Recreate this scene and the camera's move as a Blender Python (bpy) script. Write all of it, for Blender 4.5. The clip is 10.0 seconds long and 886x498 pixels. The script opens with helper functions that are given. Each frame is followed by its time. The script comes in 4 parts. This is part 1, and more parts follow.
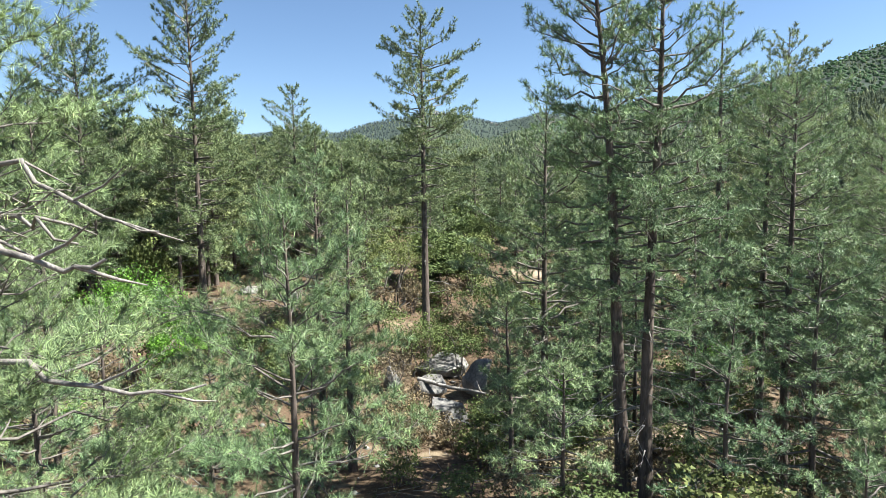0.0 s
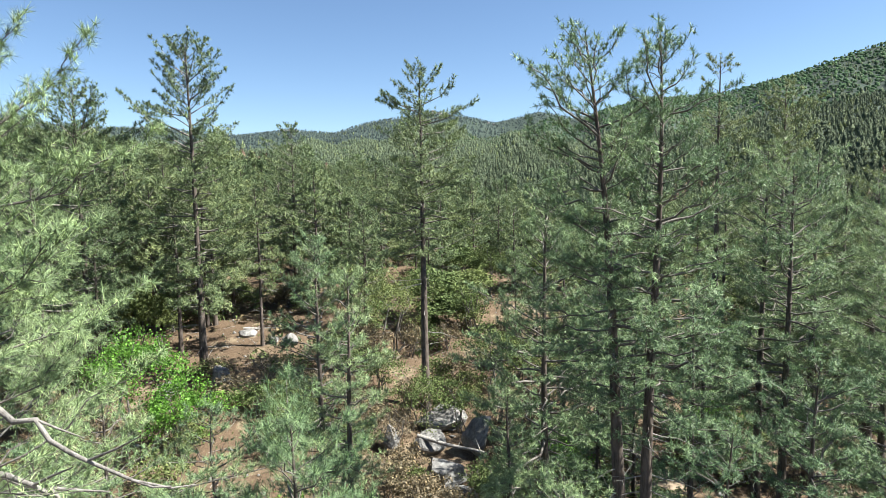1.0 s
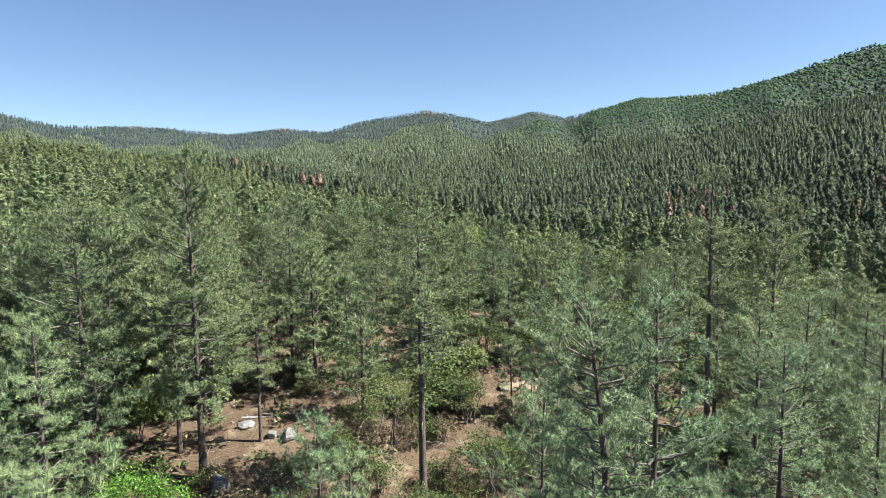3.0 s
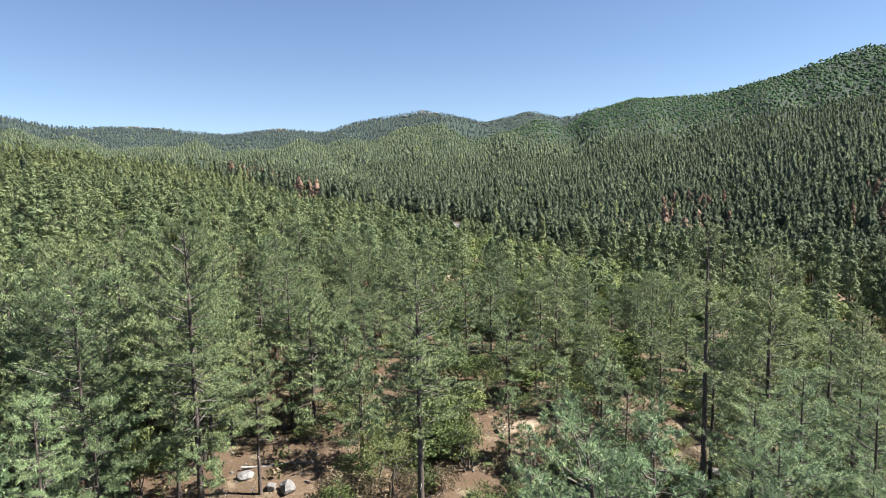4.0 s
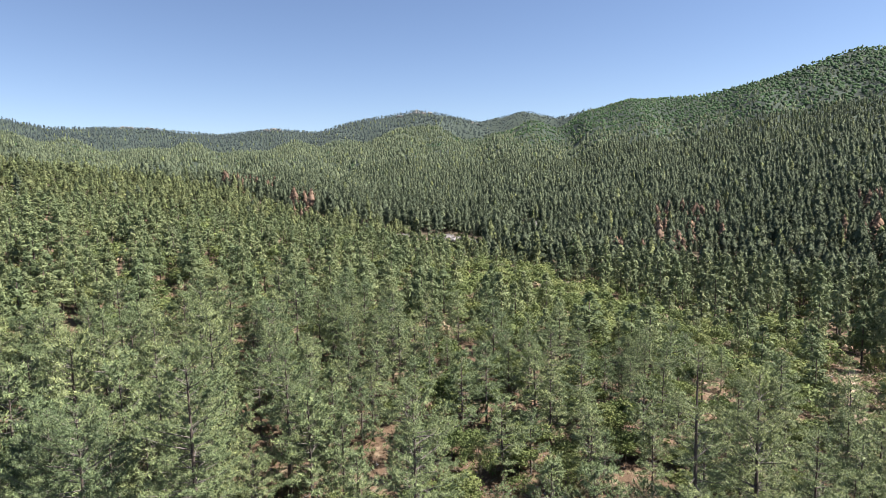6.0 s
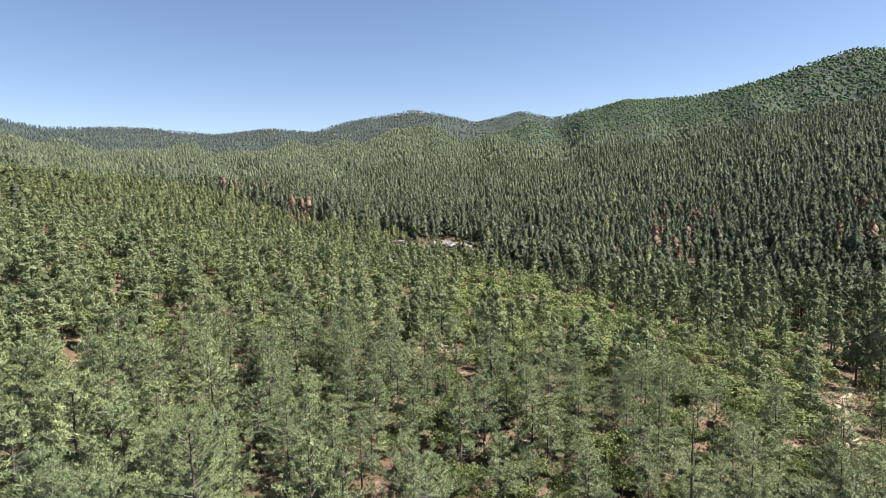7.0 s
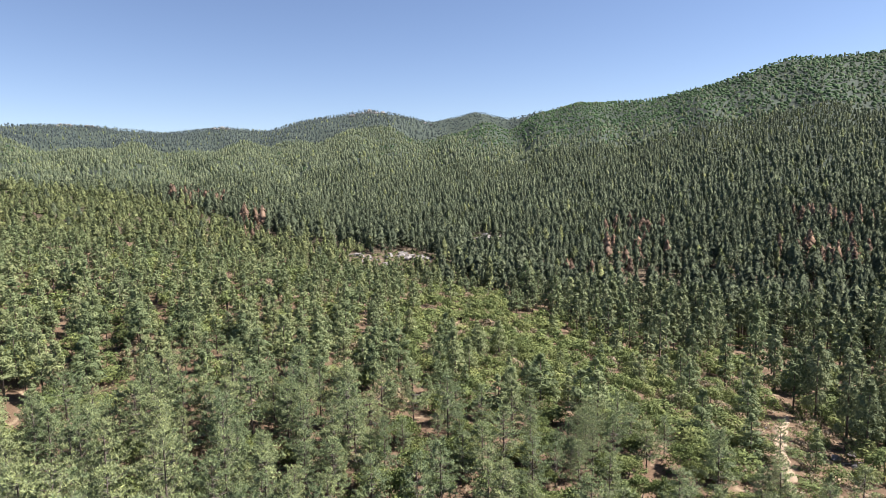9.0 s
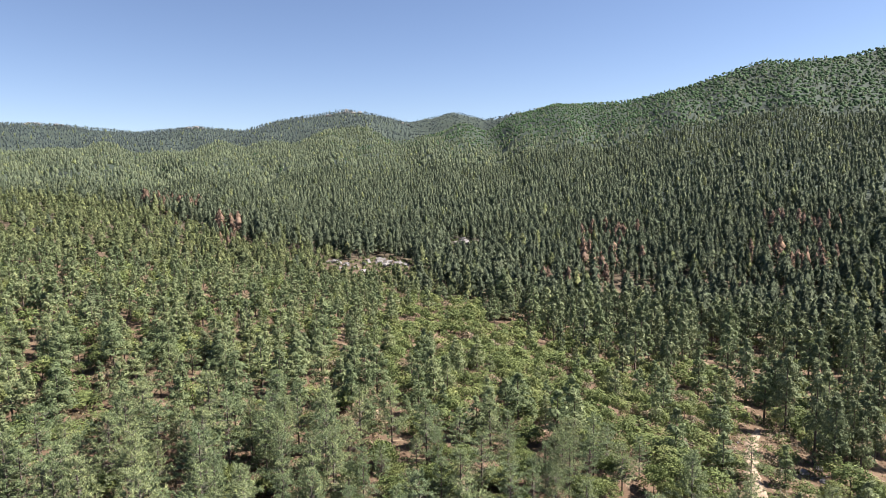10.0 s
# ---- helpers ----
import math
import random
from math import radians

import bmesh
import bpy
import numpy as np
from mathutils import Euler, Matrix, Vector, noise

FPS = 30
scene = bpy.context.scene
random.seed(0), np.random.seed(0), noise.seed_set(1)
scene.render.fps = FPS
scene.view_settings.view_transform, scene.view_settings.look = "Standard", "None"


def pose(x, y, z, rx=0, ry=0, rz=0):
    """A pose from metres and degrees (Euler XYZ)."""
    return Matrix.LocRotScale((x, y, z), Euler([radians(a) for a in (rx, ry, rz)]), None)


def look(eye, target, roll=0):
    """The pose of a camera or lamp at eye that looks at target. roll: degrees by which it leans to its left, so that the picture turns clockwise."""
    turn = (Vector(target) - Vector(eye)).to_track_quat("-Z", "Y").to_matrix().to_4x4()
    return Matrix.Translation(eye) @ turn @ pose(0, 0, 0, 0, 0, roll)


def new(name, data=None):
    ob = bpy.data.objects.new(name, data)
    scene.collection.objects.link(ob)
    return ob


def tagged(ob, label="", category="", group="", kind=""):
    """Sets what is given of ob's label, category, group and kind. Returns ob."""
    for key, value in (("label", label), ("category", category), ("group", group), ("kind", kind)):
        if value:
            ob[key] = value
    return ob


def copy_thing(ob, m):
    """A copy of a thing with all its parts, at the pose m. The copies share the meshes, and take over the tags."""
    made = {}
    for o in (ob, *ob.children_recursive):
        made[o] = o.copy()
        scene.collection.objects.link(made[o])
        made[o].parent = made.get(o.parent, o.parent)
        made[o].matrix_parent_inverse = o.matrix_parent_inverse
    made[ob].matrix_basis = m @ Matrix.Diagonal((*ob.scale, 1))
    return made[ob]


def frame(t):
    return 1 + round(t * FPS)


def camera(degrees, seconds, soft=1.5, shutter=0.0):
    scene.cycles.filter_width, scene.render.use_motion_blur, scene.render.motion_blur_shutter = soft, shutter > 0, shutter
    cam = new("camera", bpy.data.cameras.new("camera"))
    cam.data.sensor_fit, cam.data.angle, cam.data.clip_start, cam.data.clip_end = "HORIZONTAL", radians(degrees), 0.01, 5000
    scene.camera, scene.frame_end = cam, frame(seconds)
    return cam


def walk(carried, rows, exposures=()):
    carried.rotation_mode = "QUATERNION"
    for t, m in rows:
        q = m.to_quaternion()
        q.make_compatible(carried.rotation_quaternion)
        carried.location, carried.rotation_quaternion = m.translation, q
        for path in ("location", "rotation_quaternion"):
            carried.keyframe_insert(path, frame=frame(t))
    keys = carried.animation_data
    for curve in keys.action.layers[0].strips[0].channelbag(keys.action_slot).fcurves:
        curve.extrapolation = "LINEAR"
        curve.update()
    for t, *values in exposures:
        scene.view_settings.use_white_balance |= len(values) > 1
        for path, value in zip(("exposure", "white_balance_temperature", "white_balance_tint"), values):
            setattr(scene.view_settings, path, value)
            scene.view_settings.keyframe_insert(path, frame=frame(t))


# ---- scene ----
# ---- camera ----
cam = camera(71.85, 10.0, soft=0.65)
# seconds, place, yaw, pitch and lean of the rising drone
ROWS = [
    (0, 0.000, -0.000, 13.500, -0.000, -5.800, 0.998),
    (0.5, -0.044, 0.063, 15.306, -0.162, -5.842, 1.013),
    (1, -0.071, 0.181, 16.989, -0.272, -5.880, 1.037),
    (1.5, -0.127, 0.261, 18.712, -0.429, -5.947, 1.054),
    (2, -0.165, 0.343, 20.571, -0.602, -5.987, 1.063),
    (2.5, -0.216, 0.352, 22.587, -0.789, -6.026, 1.050),
    (2.7, -0.212, 0.385, 23.383, -0.828, -6.011, 1.034),
    (3.8, -0.250, 0.633, 27.940, -1.229, -6.110, 1.157),
    (4, -0.221, 0.656, 28.832, -1.220, -6.118, 1.157),
    (4.5, -0.168, 0.680, 31.207, -1.347, -6.171, 1.150),
    (5, -0.095, 0.697, 33.417, -1.453, -6.204, 1.177),
    (5.5, -0.099, 0.679, 35.649, -1.568, -6.235, 1.226),
    (7, -0.228, 0.456, 42.344, -1.997, -6.350, 1.280),
    (7.5, -0.167, 0.475, 44.469, -2.178, -6.372, 1.284),
    (8, -0.120, 0.470, 46.637, -2.721, -6.409, 1.274),
    (8.5, -0.023, 0.457, 48.929, -4.407, -6.493, 1.212),
    (9, 0.083, 0.454, 51.091, -6.060, -6.562, 1.159),
    (9.5, 0.150, 0.477, 53.197, -7.326, -6.613, 1.130),
    (10, 0.166, 0.490, 55.375, -8.149, -6.646, 1.102),
]
EXPOSURE = 1.7
walk(cam, [(t, pose(x, y, z, 90 + pitch, 0, yaw) @ pose(0, 0, 0, 0, 0, -lean)) for t, x, y, z, yaw, pitch, lean in ROWS],
     exposures=((0.0, EXPOSURE + 0.2, 6300, 7), (2.5, EXPOSURE + 0.02, 6250, 9), (6.0, EXPOSURE - 0.03, 6550, 17), (10.0, EXPOSURE - 0.03, 6600, 19)))

# ---- light ----
SUN_AZIMUTH, SUN_HEIGHT = 94.0, 50.0      # degrees clockwise from straight ahead, and above the horizon
world = bpy.data.worlds.new("sky")
scene.world = world
world.use_nodes = True
wt = world.node_tree
sky = wt.nodes.new("ShaderNodeTexSky")
sky.sky_type, sky.sun_disc = "NISHITA", False
sky.sun_elevation, sky.sun_rotation = radians(SUN_HEIGHT), radians(SUN_AZIMUTH)
sky.altitude, sky.air_density, sky.dust_density, sky.ozone_density = 1700, 1.0, 0.35, 2.6
wt.nodes["Background"].inputs["Strength"].default_value = 0.048
wt.links.new(sky.outputs[0], wt.nodes["Background"].inputs["Color"])
sun = new("sun", bpy.data.lights.new("sun", "SUN"))
sun.data.energy, sun.data.angle, sun.data.color = 5.0, radians(0.53), (1.0, 0.95, 0.87)
sa, sh = radians(SUN_AZIMUTH), radians(SUN_HEIGHT)
sun.matrix_world = look((0, 0, 0), (-math.sin(sa) * math.cos(sh), -math.cos(sa) * math.cos(sh), -math.sin(sh)))


# ---- materials ----
def material(name, rough=0.8, spec=0.3):
    m = bpy.data.materials.new(name)
    m.use_nodes = True
    p = m.node_tree.nodes["Principled BSDF"]
    p.inputs["Roughness"].default_value = rough
    p.inputs["Specular IOR Level"].default_value = spec
    return m, m.node_tree, p


def node(tree, kind, **values):
    n = tree.nodes.new(kind)
    for key, value in values.items():
        n.inputs[key.replace("_", " ")].default_value = value
    return n


def ramp(tree, source, stops):
    n = tree.nodes.new("ShaderNodeValToRGB")
    while len(n.color_ramp.elements) < len(stops):
        n.color_ramp.elements.new(0.5)
    for e, (at, colour) in zip(n.color_ramp.elements, stops):
        e.position, e.color = at, (*colour, 1)
    tree.links.new(source, n.inputs[0])
    return n.outputs[0]


def blend(tree, factor, a, b, how="MIX"):
    n = tree.nodes.new("ShaderNodeMix")
    n.data_type, n.blend_type = "RGBA", how
    for socket, value in ((n.inputs[0], factor), (n.inputs[6], a), (n.inputs[7], b)):
        if isinstance(value, (int, float)):
            socket.default_value = value
        elif isinstance(value, tuple):
            socket.default_value = (*value, 1)
        else:
            tree.links.new(value, socket)
    return n.outputs[2]


def place(tree, stretch=(1, 1, 1)):
    c = tree.nodes.new("ShaderNodeTexCoord")
    m = tree.nodes.new("ShaderNodeMapping")
    m.inputs["Scale"].default_value = stretch
    tree.links.new(c.outputs["Object"], m.inputs[0])
    return m.outputs[0]


def grain(tree, where, scale, detail=4.0, rough=0.6):
    n = node(tree, "ShaderNodeTexNoise", Scale=scale, Detail=detail, Roughness=rough)
    tree.links.new(where, n.inputs["Vector"])
    return n.outputs["Fac"]


def relief(tree, principled, height, strength, distance):
    b = node(tree, "ShaderNodeBump", Strength=strength, Distance=distance)
    tree.links.new(height, b.inputs["Height"])
    tree.links.new(b.outputs[0], principled.inputs["Normal"])


def foliage(name, dark, mid, light, through_light, rough=0.55, spec=0.35, clump=0.45, coarse=0.0, vary=1.0):
    """Leaves or needles: three tones over clumps, a tone per leaf and per tree, and some light let through."""
    m, t, p = material(name, rough, spec)
    info = t.nodes.new("ShaderNodeObjectInfo")
    geo = t.nodes.new("ShaderNodeNewGeometry")
    tint = t.nodes.new("ShaderNodeAttribute")
    tint.attribute_name = "tint"
    add = t.nodes.new("ShaderNodeMath")
    add.operation = "ADD"
    t.links.new(info.outputs["Random"], add.inputs[0])
    t.links.new(tint.outputs["Fac"], add.inputs[1])
    frac = t.nodes.new("ShaderNodeMath")
    frac.operation = "FRACT"
    t.links.new(add.outputs[0], frac.inputs[0])
    tree_tone = ramp(t, frac.outputs[0], ((0.0, dark), (0.45, mid), (1.0, light)))
    clumps = ramp(t, grain(t, place(t), clump, 3.0), ((0.32, dark), (0.55, mid), (0.75, light)))
    tone = blend(t, 0.5, tree_tone, clumps)
    leaf = ramp(t, geo.outputs["Random Per Island"], ((0.0, (1 - 0.52 * vary, 1 - 0.50 * vary, 1 - 0.50 * vary)), (0.75, (1.08, 1.08, 1.05)), (1.0, (1 + 0.75 * vary, 1 + 0.70 * vary, 1 + 0.45 * vary))))
    colour = blend(t, 1.0, tone, leaf, "MULTIPLY")
    if coarse:
        small = grain(t, place(t), coarse, 4.0, 0.7)
        colour = blend(t, 0.55, colour, ramp(t, small, ((0.30, (0.30, 0.32, 0.32)), (0.50, (0.95, 0.95, 0.95)), (0.68, (1.7, 1.7, 1.55)))), "MULTIPLY")
        relief(t, p, small, 1.0, 1.2 / coarse)
    t.links.new(colour, p.inputs["Base Color"])
    soft = t.nodes.new("ShaderNodeBsdfTranslucent")
    t.links.new(colour, soft.inputs["Color"])
    mix = t.nodes.new("ShaderNodeMixShader")
    mix.inputs[0].default_value = through_light
    t.links.new(p.outputs[0], mix.inputs[1])
    t.links.new(soft.outputs[0], mix.inputs[2])
    t.links.new(mix.outputs[0], t.nodes["Material Output"].inputs["Surface"])
    return m


NEEDLES = foliage("pine_needles", (0.094, 0.162, 0.086), (0.188, 0.270, 0.136), (0.300, 0.366, 0.178), 0.14, 0.5, 0.35, vary=1.15)
FRESH = foliage("pale_long_needles", (0.110, 0.182, 0.088), (0.206, 0.288, 0.138), (0.304, 0.376, 0.182), 0.18, 0.5, 0.35, vary=1.15)
WOODS = foliage("hillside_pine_needles", (0.074, 0.099, 0.049), (0.126, 0.154, 0.074), (0.182, 0.199, 0.093), 0.25, 0.8, 0.12, 0.12, 1.6, vary=0.7)
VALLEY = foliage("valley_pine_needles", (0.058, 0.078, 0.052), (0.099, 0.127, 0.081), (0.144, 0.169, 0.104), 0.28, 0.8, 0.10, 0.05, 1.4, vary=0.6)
# The blue of distant haze is mixed into these foliage colours.
RIDGE_HAZE = foliage("hazy_far_needles", (0.034, 0.049, 0.052), (0.055, 0.075, 0.079), (0.080, 0.103, 0.104), 0.15, 0.85, 0.10, 0.02, 0.5, vary=0.5)
SCRUB = foliage("scrub_oak_leaves", (0.060, 0.082, 0.038), (0.096, 0.118, 0.052), (0.140, 0.152, 0.070), 0.28, 0.8, 0.12, 0.15, 2.4)
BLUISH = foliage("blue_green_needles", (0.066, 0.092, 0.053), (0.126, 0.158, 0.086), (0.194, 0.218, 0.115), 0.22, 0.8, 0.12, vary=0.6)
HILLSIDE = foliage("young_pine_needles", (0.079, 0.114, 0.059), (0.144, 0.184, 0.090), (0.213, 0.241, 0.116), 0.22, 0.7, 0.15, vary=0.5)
YOUNG = foliage("grove_pine_needles", (0.090, 0.135, 0.070), (0.166, 0.216, 0.103), (0.252, 0.286, 0.133), 0.14, 0.6, 0.3, vary=1.05)
OAK = foliage("oak_leaves", (0.080, 0.116, 0.046), (0.128, 0.164, 0.058), (0.190, 0.210, 0.082), 0.24, 0.7, 0.15, vary=0.6)
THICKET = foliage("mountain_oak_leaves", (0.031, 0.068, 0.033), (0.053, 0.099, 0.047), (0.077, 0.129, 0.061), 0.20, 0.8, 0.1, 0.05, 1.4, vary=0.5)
MAPLE = foliage("bright_leaves", (0.090, 0.190, 0.030), (0.140, 0.290, 0.045), (0.210, 0.380, 0.070), 0.40)
DRY = foliage("dry_leaves", (0.115, 0.088, 0.054), (0.185, 0.150, 0.094), (0.250, 0.215, 0.135), 0.25)
DEAD = foliage("dead_needles", (0.090, 0.064, 0.048), (0.180, 0.126, 0.093), (0.255, 0.185, 0.138), 0.15, 0.9, 0.1, 0.3, vary=0.6)


def bark_material(name, low, high, rough=0.9):
    m, t, p = material(name, rough, 0.2)
    plates = grain(t, place(t, (1, 1, 0.22)), 9.0, 6.0, 0.65)
    broad = grain(t, place(t), 0.9, 3.0)
    t.links.new(blend(t, 0.35, ramp(t, plates, ((0.35, low), (0.62, high))), ramp(t, broad, ((0.3, low), (0.7, high)))), p.inputs["Base Color"])
    relief(t, p, plates, 0.9, 0.05)
    return m


BARK = bark_material("pine_bark", (0.028, 0.024, 0.021), (0.150, 0.121, 0.102))
TWIG = bark_material("limb_bark", (0.055, 0.049, 0.044), (0.200, 0.184, 0.165))
LIMB = bark_material("grey_limb_bark", (0.085, 0.078, 0.070), (0.270, 0.250, 0.228))
GREY_WOOD = bark_material("weathered_dead_wood", (0.130, 0.122, 0.112), (0.360, 0.340, 0.312))


def stone_material():
    m, t, p = material("granite", 0.9, 0.25)
    where = place(t)
    fine, broad = grain(t, where, 14.0, 8.0, 0.7), grain(t, where, 1.1, 4.0)
    base = ramp(t, fine, ((0.3, (0.13, 0.127, 0.122)), (0.7, (0.33, 0.322, 0.305))))
    stain = ramp(t, broad, ((0.38, (0.36, 0.35, 0.34)), (0.6, (1.0, 1.0, 1.0))))
    t.links.new(blend(t, 0.8, base, stain, "MULTIPLY"), p.inputs["Base Color"])
    relief(t, p, fine, 0.6, 0.05)
    return m


STONE = stone_material()


def ground_material():
    """Needle litter with bare sandy patches; far off the scrub canopy, with painted gap shade and haze blue, covers the
    soil.
    """
    m, t, p = material("forest_floor", 0.95, 0.15)
    where = place(t)
    litter = grain(t, where, 7.0, 9.0, 0.75)
    broad = grain(t, where, 0.13, 5.0, 0.6)
    patch = grain(t, where, 0.35, 4.0, 0.65)
    floor_ = ramp(t, litter, ((0.30, (0.020, 0.014, 0.009)), (0.5, (0.094, 0.065, 0.042)), (0.74, (0.260, 0.195, 0.128))))
    red = ramp(t, broad, ((0.35, (0.062, 0.039, 0.025)), (0.65, (0.140, 0.100, 0.066))))
    soil = blend(t, 0.4, floor_, red)
    bare = ramp(t, patch, ((0.56, (0, 0, 0)), (0.66, (1, 1, 1))))
    soil = blend(t, bare, soil, ramp(t, litter, ((0.3, (0.15, 0.115, 0.075)), (0.7, (0.27, 0.22, 0.15)))))
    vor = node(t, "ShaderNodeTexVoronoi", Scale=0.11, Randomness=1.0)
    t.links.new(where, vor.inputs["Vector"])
    # Canopy green, pulled towards blue to stand for distant haze.
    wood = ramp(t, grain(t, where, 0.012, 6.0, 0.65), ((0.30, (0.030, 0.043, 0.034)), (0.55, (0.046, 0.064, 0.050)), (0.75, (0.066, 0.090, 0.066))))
    # Each cell darkens outwards: shade between crowns, painted into the canopy colour.
    crown_shade = ramp(t, vor.outputs["Distance"], ((0.0, (1.2, 1.2, 1.15)), (0.9, (0.55, 0.55, 0.55))))
    scrub = blend(t, 0.8, wood, crown_shade, "MULTIPLY")
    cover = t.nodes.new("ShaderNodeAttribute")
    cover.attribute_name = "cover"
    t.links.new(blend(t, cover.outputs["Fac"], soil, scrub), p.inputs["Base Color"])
    relief(t, p, litter, 0.7, 0.08)
    return m


GROUND = ground_material()


def sand_material():
    m, t, p = material("pale_sand", 0.95, 0.15)
    where = place(t)
    fine, broad = grain(t, where, 9.0, 8.0, 0.7), grain(t, where, 0.6, 4.0)
    t.links.new(blend(t, 0.5, ramp(t, fine, ((0.3, (0.17, 0.130, 0.088)), (0.7, (0.31, 0.25, 0.18)))),
                      ramp(t, broad, ((0.3, (0.17, 0.130, 0.090)), (0.7, (0.31, 0.255, 0.19))))), p.inputs["Base Color"])
    relief(t, p, fine, 0.5, 0.03)
    return m


SAND = sand_material()


# ---- the land ----
def ripple(x, y, size, seed):
    """Smooth uneven relief, about -1 to 1, with bumps of that size."""
    total, k = 0.0, 2 * math.pi / size
    for i in range(5):
        a = seed * 1.7 + i * 2.399
        f = k * (0.75 + 0.23 * i)
        total = total + np.sin(f * (x * math.cos(a) + y * math.sin(a)) + seed * 3.1 + i * 1.3) * np.cos(0.61 * f * (y * math.cos(a) - x * math.sin(a)) + i * 0.7)
    return total / 2.6


# the skyline: azimuth, elevation seen from the top of the climb, distance of the crest
SKYLINE = [(-75, 5.0, 2600), (-45, 6.0, 3000), (-34, 5.35, 3600), (-30.5, 4.6, 3900), (-25, 4.75, 4300), (-22.8, 4.68, 4350), (-18, 4.22, 4200),
           (-13.2, 4.75, 4100), (-9.5, 4.45, 4100), (-6.6, 5.3, 4000), (-3.1, 5.88, 3950), (-0.6, 6.26, 3900), (1.5, 6.05, 3850), (5.3, 5.18, 3700),
           (9.5, 6.05, 3570), (12.3, 5.35, 3300), (14.9, 5.9, 2800), (18.2, 6.25, 2550), (24.4, 6.42, 2250), (29, 7.22, 2080), (32.5, 8.2, 2020),
           (35.4, 9.0, 2050), (37.4, 8.75, 2080), (40.8, 8.68, 2100), (43.5, 9.1, 2150), (60, 9.2, 2100), (90, 6.0, 2300)]
SKY_AZ = np.array([s[0] for s in SKYLINE], float)
SKY_EL = np.array([s[1] for s in SKYLINE], float)
SKY_DIST = np.array([s[2] for s in SKYLINE], float)


def land(x, y):
    """Height of the ground."""
    x, y = np.asarray(x, float), np.asarray(y, float)
    r = np.hypot(x, y) + 1e-6
    az = np.degrees(np.arctan2(x, y))
    # the hill whose spine runs off to the left, and the gully with boulders at its foot
    dx, dy = x - 0.4, y - 81.8
    along, across = -0.7707 * dx + 0.6372 * dy, 0.6372 * dx + 0.7707 * dy
    ahead = np.clip(along, 0, 420)
    hill = (20.2 + 0.102 * ahead) * np.exp(-(across / (131 + 0.503 * ahead)) ** 2) * np.exp(-(np.minimum(along, 0) / 76.9) ** 2)
    hill = hill * np.exp(-(np.maximum(along - 420, 0) / 160) ** 2)
    gully = -2.3 * np.exp(-((x - 1) ** 2 + (y - 33) ** 2) / 144)
    knoll = 5.8 * np.exp(-((x - 5) ** 2 + (y - 10) ** 2) / 225)
    # the valley floor rises towards the crest all round
    far = np.interp(az, SKY_AZ, SKY_DIST)
    crest = 55.4 + far * np.tan(np.radians(np.interp(az, SKY_AZ, SKY_EL))) - 6
    front = 1 / (1 + np.exp(-(80 - np.abs(az)) / 5))
    crest = crest * front + 60 * (1 - front)
    s = np.clip((r - 350) / (far - 350), 0, None)
    rise = (crest + 13.4) * np.where(s < 1, s ** 1.3, np.maximum(1 - 1.5 * (s - 1), 0.2))
    spur = np.clip(s, 0, 1) * np.clip(1 - s, 0, 1) * 4 * np.clip((r - 700) / 900, 0, 1)
    rise = rise + spur * (15 * np.sin(az * 0.62 + 2.2 * np.sin(r / 900) + 0.8) + 9 * np.sin(az * 1.45 + r / 420) + 8 * ripple(x, y, 260, 2.3))
    # the left shoulder of the mountain, and the dip behind it
    rise = rise + 34 * np.exp(-((r - 2250) / 190) ** 2 - ((az - 15) / 5) ** 2) - 40 * np.exp(-((r - 2800) / 300) ** 2 - ((az - 10.3) / 2.6) ** 2)
    small = np.clip(r / 30, 0.25, 1) * (0.22 * ripple(x, y, 7.0, 0.4) + 0.45 * ripple(x, y, 23.0, 1.9) * np.clip(r / 90, 0.3, 1.6))
    return -13.4 + hill + gully + knoll + rise + small


def height(x, y):
    return float(land(x, y))


def mesh_of(name, verts, faces, mats, index=None, smooth=False, tint=None, cover=None):
    """A mesh from arrays of corners and triangles or quads."""
    me = bpy.data.meshes.new(name)
    verts, faces = np.asarray(verts, np.float32), np.asarray(faces, np.int32)
    n, k = faces.shape
    me.vertices.add(len(verts))
    me.vertices.foreach_set("co", verts.ravel())
    me.loops.add(n * k)
    me.loops.foreach_set("vertex_index", faces.ravel())
    me.polygons.add(n)
    me.polygons.foreach_set("loop_start", np.arange(0, n * k, k, dtype=np.int32))
    for m in mats:
        me.materials.append(m)
    if index is not None:
        me.polygons.foreach_set("material_index", np.asarray(index, np.int32))
    if smooth:
        me.polygons.foreach_set("use_smooth", np.ones(n, bool))
    for key, values in (("tint", tint), ("cover", cover)):
        if values is not None:
            me.attributes.new(key, "FLOAT", "POINT").data.foreach_set("value", np.asarray(values, np.float32))
    me.update(calc_edges=True)
    return me


